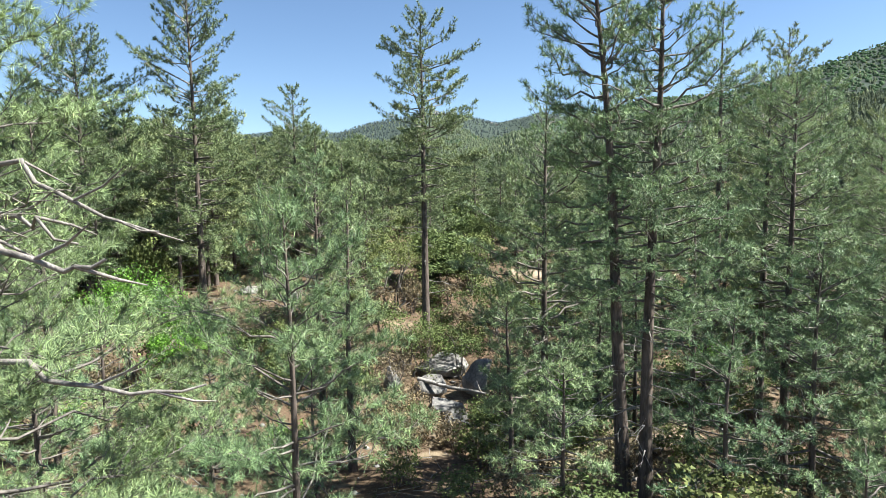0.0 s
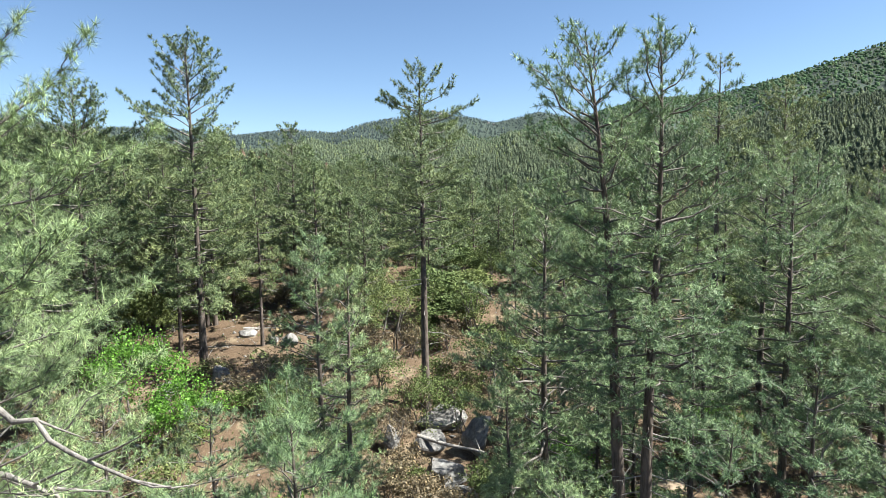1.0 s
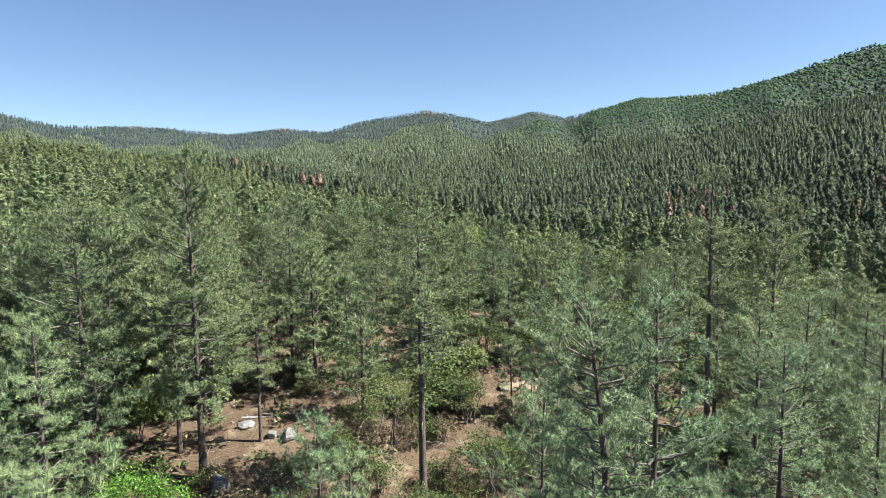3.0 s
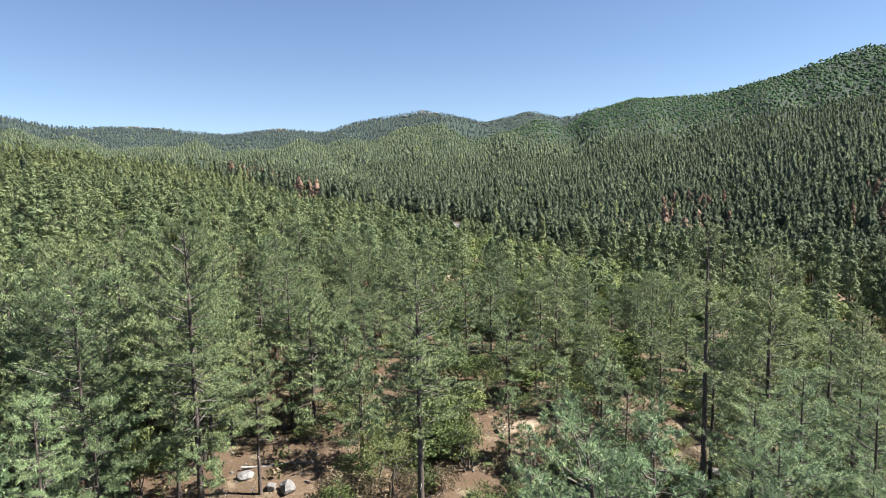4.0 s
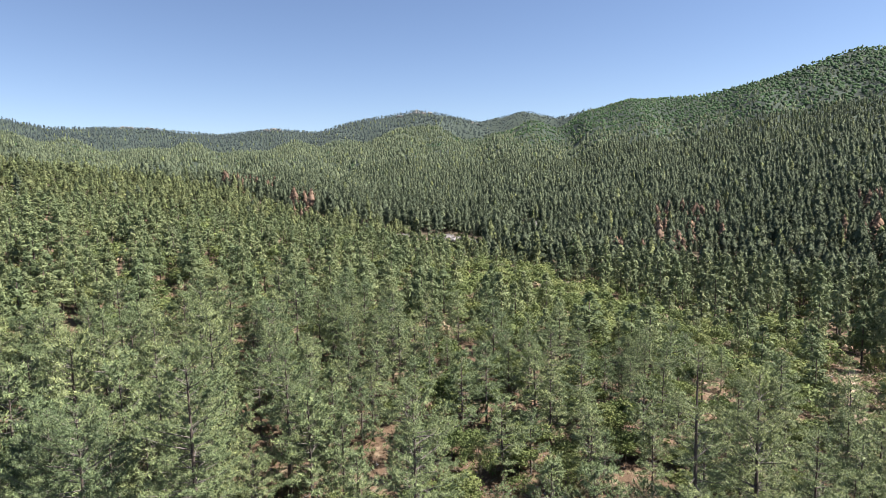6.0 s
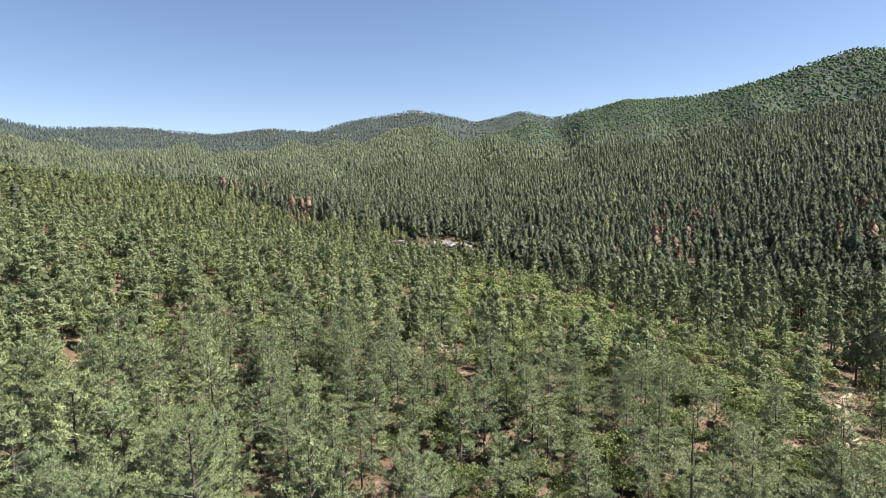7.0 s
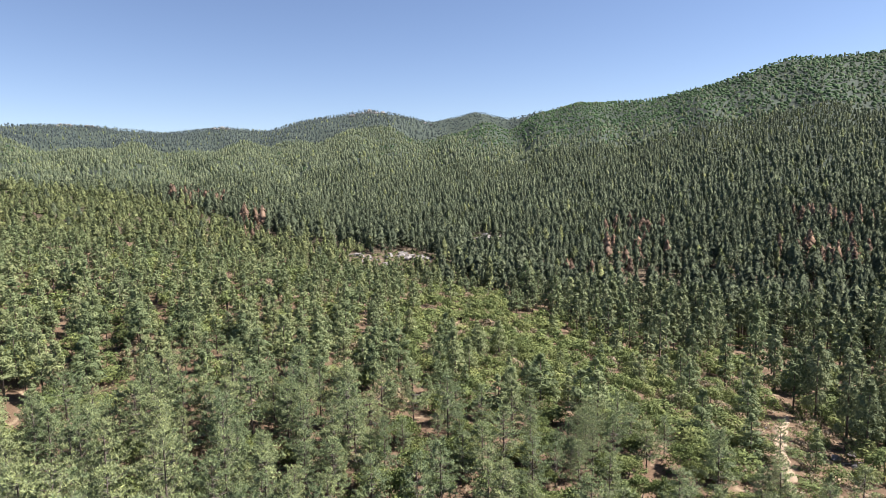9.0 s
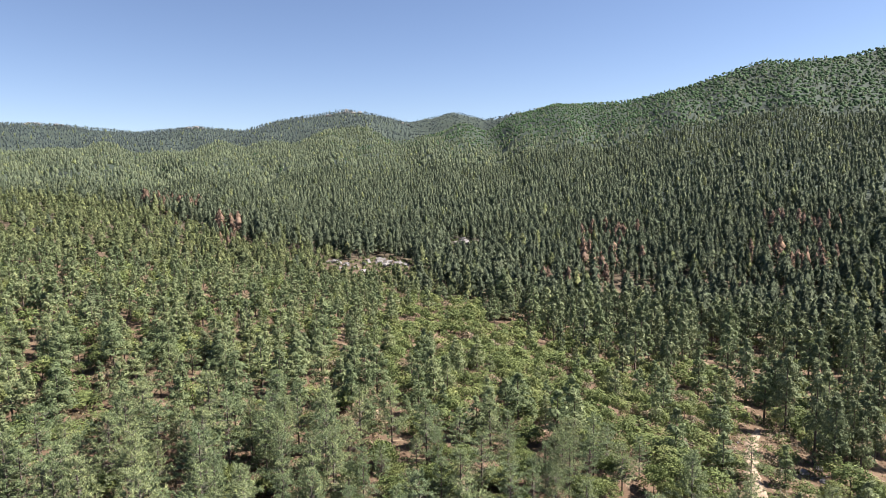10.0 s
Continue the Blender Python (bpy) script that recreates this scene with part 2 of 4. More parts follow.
def build_ground():
    az = np.radians(np.concatenate([np.arange(-62, 62, 0.7), np.arange(62, 298, 4.0)]))
    rings = np.concatenate([[1.2], np.geomspace(2.5, 4850, 270)])
    rr, aa = np.meshgrid(rings, az, indexing="ij")
    x, y = rr * np.sin(aa), rr * np.cos(aa)
    verts = np.stack([x, y, land(x, y)], -1).reshape(-1, 3)
    n, m = len(rings), len(az)
    i, j = np.meshgrid(np.arange(n - 1), np.arange(m), indexing="ij")
    k = (j + 1) % m
    quads = np.stack([i * m + j, i * m + k, (i + 1) * m + k, (i + 1) * m + j], -1).reshape(-1, 4)
    verts = np.vstack([verts, [[0, 0, height(0, 0)]]])
    hub = len(verts) - 1
    cap = np.stack([np.full(m, hub), (np.arange(m) + 1) % m, np.arange(m), np.arange(m)], -1)
    r = np.hypot(verts[:, 0], verts[:, 1])
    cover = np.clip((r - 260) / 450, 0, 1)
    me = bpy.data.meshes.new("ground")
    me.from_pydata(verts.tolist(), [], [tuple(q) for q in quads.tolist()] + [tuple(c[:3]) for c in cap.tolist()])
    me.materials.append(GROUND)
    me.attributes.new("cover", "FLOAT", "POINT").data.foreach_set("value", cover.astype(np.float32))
    me.polygons.foreach_set("use_smooth", np.ones(len(me.polygons), bool))
    tagged(new("ground", me), "forest floor of brown needle litter and pale sandy soil", "ground", kind="structure")


build_ground()


# ---- makers of plants and stones ----
class Bag:
    """Corners and triangles gathered for one mesh."""

    def __init__(self):
        self.v, self.f, self.n = [], [], 0

    def put(self, verts, faces):
        self.v.append(np.asarray(verts, float))
        self.f.append(np.asarray(faces, int) + self.n)
        self.n += len(verts)

    def arrays(self):
        return (np.vstack(self.v), np.vstack(self.f)) if self.v else (np.zeros((0, 3)), np.zeros((0, 3), int))


def tube(bag, pts, radii, sides):
    pts, radii = np.asarray(pts, float), np.asarray(radii, float)
    way = np.gradient(pts, axis=0)
    way /= np.linalg.norm(way, axis=1, keepdims=True) + 1e-9
    ref = np.where(np.abs(way[:, 2:3]) > 0.8, [[1.0, 0, 0]], [[0, 0, 1.0]])
    a = np.cross(way, ref)
    a /= np.linalg.norm(a, axis=1, keepdims=True) + 1e-9
    b = np.cross(way, a)
    ang = np.arange(sides) * 2 * np.pi / sides
    ring = pts[:, None] + radii[:, None, None] * (np.cos(ang)[None, :, None] * a[:, None] + np.sin(ang)[None, :, None] * b[:, None])
    n = len(pts)
    i, j = np.meshgrid(np.arange(n - 1), np.arange(sides), indexing="ij")
    k = (j + 1) % sides
    p, q, r, s = i * sides + j, i * sides + k, (i + 1) * sides + k, (i + 1) * sides + j
    faces = np.concatenate([np.stack([p, q, r], -1).reshape(-1, 3), np.stack([p, r, s], -1).reshape(-1, 3)])
    bag.put(ring.reshape(-1, 3), faces)


def unit(v):
    return v / (np.linalg.norm(v, axis=-1, keepdims=True) + 1e-9)


def blades(rng, at, way, count, length, width, spread=0.95, back=0.35):
    """Tufts: at every place a brush of narrow triangles round its direction."""
    at, way = np.repeat(at, count, 0), np.repeat(way, count, 0)
    n = len(at)
    side = unit(rng.normal(size=(n, 3)))
    v = unit(way * rng.uniform(0.05, 0.95, (n, 1)) + side * spread)
    root = at - way * rng.uniform(0, back * length, (n, 1))
    long = length * rng.uniform(0.7, 1.15, (n, 1))
    up = unit(way * 0.5 + np.array([0, 0, 0.75]) + rng.normal(size=(n, 3)) * 0.38)
    flat = unit(np.cross(v, up)) * width
    tip = root + v * long
    verts = np.stack([root - flat * 0.6, root + flat * 0.6, tip + flat * 0.35], 1).reshape(-1, 3)
    return verts, np.arange(3 * n).reshape(-1, 3)


def pine_shape(rng, tall, base, wide, step=0.5, per=4, gap=0.3, brush=12, length=0.24, width=0.011, sides=8, thick=None, lean=(0.0, 0.0),
               bare=10, fine=True, twigs=True, slim=1.0, wave=0.15, gaps=0.12, crown_power=0.5, dense=4.0):
    """Trunk, limbs, dead limbs and needles of one pine, standing at the origin: bare inner limbs, brushes of needles at the branchlet ends."""
    trunk, limbs, dead = Bag(), Bag(), []
    thick = thick or 0.011 * tall + 0.02
    u = np.linspace(0, 1, 14)
    wx, wy = rng.uniform(-wave, wave, 2)
    stem = np.stack([lean[0] * u ** 1.3 + wx * np.sin(u * 5 + rng.uniform(0, 6)) * u, lean[1] * u ** 1.3 + wy * np.sin(u * 4 + rng.uniform(0, 6)) * u, tall * u], -1)
    stem[0] = stem[0] * 0 + [0, 0, -0.6]
    tube(trunk, stem, thick * (1 - u) ** 0.85 * (1 + 0.5 * np.exp(-u * 25)) + 0.012, sides)
    axis = lambda z: np.array([np.interp(z / tall, u, stem[:, i]) for i in range(2)] + [z])
    at, way = [], []
    z, turn = base, rng.uniform(0, 6)
    lump_a, lump_b = rng.uniform(0, 6, 2)
    while z < tall * 0.975:
        k = (z - base) / (tall - base)
        reach = wide * (1 - k) ** crown_power * min(1.0, 0.62 + 1.6 * k) + 0.42
        for _ in range(per):
            turn += 2.399 + rng.uniform(-0.6, 0.6)
            if rng.random() < gaps:
                continue
            lump = 1 + 0.20 * math.sin(2 * turn + lump_a + 0.9 * z) + 0.16 * math.sin(3 * turn - 1.7 * z + lump_b)
            long = min(reach * rng.uniform(0.5, 1.12) * lump, 0.3 + 0.95 * (tall - z))
            up = radians(-14 + 50 * k ** 1.3 + rng.uniform(-14, 16))
            out = np.array([math.cos(turn) * math.cos(up), math.sin(turn) * math.cos(up), math.sin(up)])
            s = np.linspace(0, 1, 7 if twigs else 5)
            start = axis(z + rng.uniform(-0.5, 0.5) * step)
            bend = rng.uniform(-0.13, 0.13)
            sidew = np.array([-math.sin(turn), math.cos(turn), 0])
            line = start + long * (s[:, None] * out + np.outer(s ** 2.2, [0, 0, 0.24]) + np.outer(np.sin(s * 3) * bend, sidew)
                                   + rng.normal(size=(len(s), 3)) * (0.030 * np.minimum(1, 3 * s))[:, None])
            if fine:
                keep_ = slice(None) if twigs else slice(None, None, 2)
                tube(limbs, line[keep_], (slim * (0.012 + 0.012 * long) * (1 - 0.8 * s))[keep_], 4 if twigs and long > 1.2 else 3)
            n = max(4, int(long * dense * rng.uniform(0.8, 1.2)))
            for i in range(n):
                f = 1 - 0.66 * ((i + rng.uniform(0, 0.8)) / n) ** 1.15
                p = np.array([np.interp(f, s, line[:, c]) for c in range(3)])
                hand_ = 1 if i % 2 else -1
                spreadw = unit(out * rng.uniform(0.3, 1.0) + sidew * hand_ * rng.uniform(0.15, 1.0) + np.array([0, 0, rng.uniform(-0.25, 0.75)]))
                twig = (0.14 + 0.24 * long * (1.15 - f)) * rng.uniform(0.5, 1.3)
                tip = p + spreadw * twig + [0, 0, 0.10 * twig]
                if twigs and twig > 0.3:
                    tube(limbs, [p, tip], [0.009, 0.004], 3)
                at.append(tip)
                way.append(unit(spreadw + [0, 0, 0.35]))
                back = gap
                while back < 0.62 * twig:
                    at.append(tip - spreadw * back + rng.normal(size=3) * 0.05)
                    way.append(unit(spreadw + rng.normal(size=3) * 0.55 + [0, 0, 0.35]))
                    back += gap * rng.uniform(0.8, 1.3)
            at.append(line[-1])
            way.append(unit(out + [0, 0, 0.5]))
        z += step * rng.uniform(0.7, 1.3)
    for d_ in (0.0, 0.25, 0.5):
        at.append(stem[-1] - [0, 0, d_])
        way.append(unit(np.array([*rng.normal(size=2) * 0.3, 1.0])))
    for _ in range(bare):
        h = rng.uniform(0.25, 1.05) * base if base > 1 else rng.uniform(0.3, 2)
        a, long = rng.uniform(0, 6.28), rng.uniform(0.5, 0.55 * wide + 0.6)
        out = np.array([math.cos(a), math.sin(a), rng.uniform(-0.35, 0.25)])
        s = np.linspace(0, 1, 5)
        line = axis(h) + long * (s[:, None] * out + rng.normal(size=(5, 3)) * 0.05 * s[:, None] + np.outer(s ** 2, [0, 0, -0.12]))
        twig_ = Bag()
        tube(twig_, line, 0.026 * (1 - 0.85 * s), 4)
        for f in (0.5, 0.75):
            p = np.array([np.interp(f, s, line[:, c]) for c in range(3)])
            tube(twig_, [p, p + (out + rng.normal(size=3) * 0.7) * 0.25 * long], [0.010, 0.004], 3)
        dead.append(twig_.arrays())
    crown = blades(rng, np.array(at), np.array(way), brush, length, width)
    return trunk.arrays(), limbs.arrays(), dead, crown


def tiers(rng, bag, count, sides, tall, base, wide, power=0.5, star=0.8):
    """A pine's crown as ragged skirts, one over another."""
    k = (np.arange(count) + rng.uniform(-0.25, 0.25, count)) / count
    for f in np.clip(k, 0, 1):
        reach = 1.12 * wide * (1 - f) ** power * min(1, 0.62 + 1.8 * f) * rng.uniform(0.82, 1.15) + 0.05 * wide
        low = base + (tall - base) * f
        high = min(tall * 1.02, low + (tall - base) * (1.7 / count) + 0.35 * reach)
        a = np.arange(sides) * 2 * np.pi / sides + rng.uniform(0, 6)
        bough = np.arange(sides) % 2 == 0
        rad = 0.92 * reach * np.where(bough, rng.uniform(0.85, 1.2, sides), rng.uniform(star - 0.15, star + 0.12, sides))
        cx, cy = rng.normal(size=2) * 0.12 * reach
        ring = np.stack([cx + np.cos(a) * rad, cy + np.sin(a) * rad, low + np.where(bough, rng.uniform(-0.4, 0.1, sides), rng.uniform(0.0, 0.5, sides)) * (tall - base) / count], -1)
        tip = [[cx * 0.4, cy * 0.4, high]]
        n = np.arange(sides)
        bag.put(np.vstack([ring, tip]), np.stack([n, (n + 1) % sides, np.full(sides, sides)], -1))


def part(name, arrays, mat, parent, label="", smooth=False):
    ob = new(name, mesh_of(name, arrays[0], arrays[1], [mat], smooth=smooth))
    ob.parent = parent
    return tagged(ob, label)


def pine(rng, m, label, group="", needles=None, name="pine_tree", gap_in_boughs=None, **shape):
    """One pine tree: trunk, limbs, dead limbs and crown under an Empty at its foot."""
    top = new(name)
    top.matrix_basis = m
    trunk, limbs, dead, crown = pine_shape(rng, **shape)
    if gap_in_boughs:
        lo, hi = (np.array(c) for c in gap_in_boughs)
        mid = crown[0].reshape(-1, 3, 3).mean(1)
        away = ((mid > lo) & (mid < hi)).all(1) & (rng.random(len(mid)) < 0.93)
        crown = crown[0].reshape(-1, 3, 3)[~away].reshape(-1, 3), np.arange(3 * int((~away).sum())).reshape(-1, 3)
    part("trunk", trunk, BARK, top, smooth=True)
    if len(limbs[1]):
        tagged(part("limb_framework", limbs, TWIG, top), kind="stuff")
    for one in dead:
        part("dead_branch", one, GREY_WOOD, top, "bare grey dead branch")
    part("crown", crown, needles or NEEDLES, top)
    return tagged(top, label, "tree", group)


def bush_shape(rng, tall, wide, clumps=60, per=45, leaf=0.09, stems=4, base=0.25, ragged=0.4):
    """Stems and leaves of one broad-leaved tree or shrub."""
    woods_, at = [], []
    n = stems
    feet = rng.normal(size=(n, 2)) * 0.12 * wide
    for f in feet:
        a, out = rng.uniform(0, 6.28), rng.uniform(0.15, 0.55) * wide
        wood = Bag()
        woods_.append(wood)
        s = np.linspace(0, 1, 5)
        end = np.array([f[0] + math.cos(a) * out, f[1] + math.sin(a) * out, tall * rng.uniform(0.7, 0.95)])
        line = np.outer(1 - s, [*f, -0.3]) + np.outer(s, end) + rng.normal(size=(5, 3)) * 0.06 * tall * (s * (1 - s) * 4)[:, None]
        tube(wood, line, (0.012 * tall + 0.015) * (1 - 0.8 * s), 5)
        for _ in range(4):
            g = rng.uniform(0.35, 0.95)
            p = np.array([np.interp(g, s, line[:, c]) for c in range(3)])
            tip = p + unit(rng.normal(size=3) + [0, 0, 0.7]) * wide * rng.uniform(0.3, 0.7)
            tube(wood, [p, (p + tip) / 2 + rng.normal(size=3) * 0.05, tip], [0.018, 0.012, 0.004], 3)
            at.append(tip)
    extra = max(0, clumps - len(at))
    d = unit(rng.normal(size=(extra, 3)))
    d[:, 2] = np.abs(d[:, 2]) * 0.9 - 0.25
    lobes = 1 + ragged * np.sin(3 * np.arctan2(d[:, 1], d[:, 0]) + rng.uniform(0, 6)) * rng.uniform(0.3, 1, extra)
    rad = rng.uniform(0.45, 1.0, extra) ** 0.6 * lobes
    mid = tall * (0.5 + base / 2)
    pts = np.stack([d[:, 0] * wide * rad, d[:, 1] * wide * rad, mid + d[:, 2] * (tall - mid) * 1.15 * rad], -1)
    at = np.vstack([np.array(at), pts])
    at[:, 2] = np.clip(at[:, 2], 0.12 * tall, tall * 1.02)
    k = len(at)
    spot = np.repeat(at, per, 0) + rng.normal(size=(k * per, 3)) * wide * np.array([0.13, 0.13, 0.08])
    spot[:, 2] = np.maximum(spot[:, 2], 0.05)
    face = unit(rng.normal(size=(k * per, 3)) + [0, 0, 0.6])
    e1 = unit(np.cross(face, rng.normal(size=(k * per, 3))))
    e2 = np.cross(face, e1)
    size = leaf * rng.uniform(0.6, 1.3, (k * per, 1))
    verts = np.stack([spot - e1 * size * 0.5, spot + e1 * size * 0.5 + e2 * size * 0.15, spot + e2 * size], 1).reshape(-1, 3)
    return [w.arrays() for w in woods_], (verts, np.arange(len(verts)).reshape(-1, 3))


def bush(rng, m, label, leaves, name="oak_shrub", category="shrub", group="", **shape):
    top = new(name)
    top.matrix_basis = m
    wood, crown = bush_shape(rng, **shape)
    for one in wood:
        part("stem", one, TWIG, top)
    part("foliage", crown, leaves, top)
    return tagged(top, label, category, group)


def boulder_mesh(rng, cuts=13):
    """A rough block with broken faces, about 1 m across."""
    bm = bmesh.new()
    bmesh.ops.create_icosphere(bm, subdivisions=4, radius=0.62)
    planes = [(Vector(unit(rng.normal(size=3))), rng.uniform(0.24, 0.48)) for _ in range(cuts)]
    off = Vector(rng.uniform(0, 50, 3))
    for v in bm.verts:
        for n, d in planes:
            over = v.co.dot(n) - d
            if over > 0:
                v.co -= n * over * 0.97
        v.co += v.normal * (0.05 * noise.noise(v.co * 3.5 + off) + 0.022 * noise.noise(v.co * 11 + off))
    me = bpy.data.meshes.new("boulder")
    bm.to_mesh(me)
    bm.free()
    me.materials.append(STONE)
    return me


def foot(x, y, turn=0.0, sx=1.0, sz=1.0):
    return Matrix.LocRotScale((x, y, height(x, y)), Euler((0, 0, turn)), (sx, sx, sz))


# ---- the pines near the start of the climb ----
def hero(seed, x, y, top, wide, base, label, name="pine_tree", **more):
    """A pine at x, y whose tip stands at that height; base: height of its lowest green limbs."""
    g = height(x, y)
    r = np.random.default_rng(seed)
    more.setdefault("needles", YOUNG if y >= 36 else NEEDLES)
    return pine(r, foot(x, y), label, tall=top - g, base=max(base - g, 0.5), wide=wide, name=name, **more)


FINE = dict(step=0.40, per=4, gap=0.15, brush=36, length=0.22, width=0.0090, dense=6.5)
NEAR = dict(step=0.40, per=4, gap=0.19, brush=25, length=0.22, width=0.0165, dense=6.2)
AWAY = dict(step=0.42, per=4, gap=0.22, brush=18, length=0.25, width=0.032, twigs=False, dense=6.2)
hero(11, -7.6, 9.4, 20.0, 5.2, 2.6, "big long-needled pine with knotty grey limbs", bare=14, gap_in_boughs=((0.9, -9, 12.2 - height(-7.6, 9.4)), (4.0, -0.6, 14.1 - height(-7.6, 9.4))), needles=FRESH, slim=0.5, **FINE)
def knotty(top, at, pts, thick):
    """One thick crooked bare limb of a pine, with a fork."""
    bag, pts = Bag(), np.asarray(pts, float) + at
    u = np.linspace(0, 1, 13)
    k = np.linspace(0, 1, len(pts))
    r = np.random.default_rng(int(abs(pts[1][0]) * 100))
    line = np.stack([np.interp(u, k, pts[:, c]) for c in range(3)], -1) + r.normal(size=(13, 3)) * 0.055
    tube(bag, line, thick * (1 - 0.75 * u), 7)
    for f, way in ((5, (0.5, 0.2, -0.35)), (8, (0.6, -0.2, 0.30)), (10, (0.4, 0.3, -0.2))):
        tip = line[f] + np.array(way) * r.uniform(0.9, 1.6)
        tube(bag, [line[f], (line[f] + tip) / 2 + r.normal(size=3) * 0.06, tip], [thick * 0.4, thick * 0.3, thick * 0.12], 5)
    ob = part("bare_limb", bag.arrays(), LIMB, top, "crooked bare grey limb", smooth=True)
    return ob


near_pine = [o for o in scene.objects if o.name == "pine_tree"][0]
for z, pts, thick in ((13.9, ((0, 0, 0), (1.2, -0.9, 0.1), (1.9, -1.2, 0.0), (2.6, -1.3, -0.4), (3.2, -1.3, -0.75), (3.8, -1.2, -1.05)), 0.055),
                      (13.3, ((0, 0, 0), (1.3, -1.3, 0.0), (2.2, -1.6, -0.05), (2.9, -1.7, -0.4)), 0.062),
                      (12.9, ((0, 0, 0), (1.2, -1.6, 0.15), (2.2, -1.9, -0.05), (2.9, -2.0, -0.30), (3.5, -2.0, -0.32)), 0.075),
                      (11.4, ((0, 0, 0), (1.2, -1.2, 0.0), (2.4, -1.6, -0.3), (3.4, -1.6, -0.5), (4.4, -1.4, -0.6)), 0.06)):
    knotty(near_pine, (0, 0, z - height(-7.6, 9.4)), pts, thick)
hero(12, -2.75, 10.6, 13.2, 2.2, 4.0, "slender young pine with open pale branches", bare=12, needles=FRESH, slim=0.7, thick=0.10, gaps=0.2, step=0.38, per=4, gap=0.15, brush=34, length=0.22, width=0.0090, dense=6.5)
hero(13, 5.9, 19.5, 21.6, 3.1, 10.0, "tall leaning pine with dark furrowed bark, paired with another", lean=(-1.4, -0.2), thick=0.24, bare=16, wave=0.25, crown_power=0.34, **NEAR)
hero(14, 6.45, 19.0, 21.5, 2.6, 9.0, "tall dark-barked pine leaning away from its pair", lean=(0.15, 0.0), thick=0.22, bare=16, wave=0.3, crown_power=0.36, **NEAR)
hero(15, 4.0, 23.8, 16.6, 3.2, 4.0, "dense dark green pine behind the paired trunks", bare=6, **NEAR)
hero(16, -5.3, 25.6, 14.9, 2.3, 3.0, "young bushy grey-green pine tree", bare=4, **NEAR)
hero(17, -3.9, 24.4, 13.6, 1.9, 3.0, "young bushy pine close beside another", bare=4, **NEAR)
hero(18, -1.2, 40.2, 24.6, 3.7, 12.5, "tall pine with a straight grey trunk and a forked crown", bare=14, thick=0.27, gaps=0.14, crown_power=0.32, **AWAY)
hero(19, -16.7, 42.0, 27.2, 4.3, 9.0, "tall pine with a pointed crown and a dark straight trunk", bare=10, thick=0.27, crown_power=0.40, **AWAY)
hero(20, -23.2, 39.8, 24.0, 4.8, 8.5, "broad dense pine with drooping green boughs", bare=6, crown_power=0.40, **AWAY)
hero(21, -21.6, 38.0, 15.9, 2.0, 8.0, "small pine under a larger one", bare=4, **AWAY)
hero(22, -20.8, 31.5, 18.4, 2.6, 8.0, "pine with pale yellowish green needles", bare=5, needles=FRESH, **NEAR)
hero(23, 19.3, 42.8, 25.6, 2.9, 13.0, "tall pine with a bare trunk and dead white branches", bare=20, thick=0.28, gaps=0.5, **AWAY)
hero(24, 24.2, 43.4, 23.8, 4.2, 5.5, "tall full-crowned green pine tree", bare=8, **AWAY)
hero(25, 14.3, 25.0, 17.8, 2.8, 5.5, "slim pine with a dark trunk among others", bare=10, **NEAR)
hero(26, 14.8, 28.0, 18.6, 2.7, 7.5, "slim pine with a thin dark trunk", bare=10, **NEAR)
hero(27, 19.8, 32.2, 18.4, 3.6, 3.5, "full green pine with boughs to the ground", bare=4, **NEAR)
hero(28, 15.6, 19.6, 14.8, 3.1, 3.0, "bushy green pine on the near slope", bare=4, **NEAR)
hero(29, 28.7, 40.6, 14.8, 2.9, 4.0, "middle-sized green pine tree", bare=5, **AWAY)
hero(30, 31.4, 47.4, 17.2, 3.3, 5.0, "green pine with an even crown", bare=5, **AWAY)
hero(31, -13.6, 57.0, 22.8, 3.6, 9.5, "pine with a pointed bright green crown", bare=8, **AWAY)
hero(32, -13.9, 46.5, 17.4, 1.9, 10.0, "thin pine with a bare straight trunk", bare=10, thick=0.13, **AWAY)
hero(33, -6.2, 50.0, 12.5, 2.1, 6.0, "small dark pine beside oaks", bare=4, **AWAY)
hero(34, 22.6, 48.6, 17.5, 2.5, 8.0, "pine with a thin dark trunk", bare=10, **AWAY)
hero(35, 10.9, 64.6, 12.8, 2.0, 5.5, "small grey-green pine by a sandy clearing", bare=4, **AWAY)
hero(36, -29.0, 46.0, 21.5, 3.4, 10.0, "pine in a grove with bare lower trunk", bare=8, **AWAY)
hero(37, -19.5, 52.0, 20.0, 2.8, 11.0, "pine in a grove with bare lower trunk", bare=10, **AWAY)
hero(38, -24.5, 55.0, 20.5, 3.0, 11.5, "pine in a grove with bare lower trunk", bare=10, **AWAY)
hero(39, -9.5, 58.5, 18.0, 2.4, 9.5, "pine in a grove with bare lower trunk", bare=10, **AWAY)
hero(40, 9.8, 23.6, 12.6, 2.2, 3.5, "low bushy pine with long pale needles", bare=5, **NEAR)
hero(41, 2.4, 22.0, 9.6, 1.3, 3.2, "young pine beside the gully", bare=5, thick=0.10, **NEAR)
hero(42, 18.6, 25.2, 15.6, 3.0, 3.0, "dense green pine among others", bare=4, **NEAR)
# Four pines added on the sunward side to cast shade into the gully.
hero(44, 9.6, 35.4, 13.5, 3.0, 3.0, "dense green pine added to shade the gully", bare=4, **NEAR)
hero(46, 8.4, 32.4, 12.0, 2.6, 2.0, "bushy green pine added to shade the gully", bare=4, **NEAR)
hero(47, 7.6, 29.4, 8.0, 1.8, 1.0, "young green pine added to shade the gully", bare=4, **NEAR)
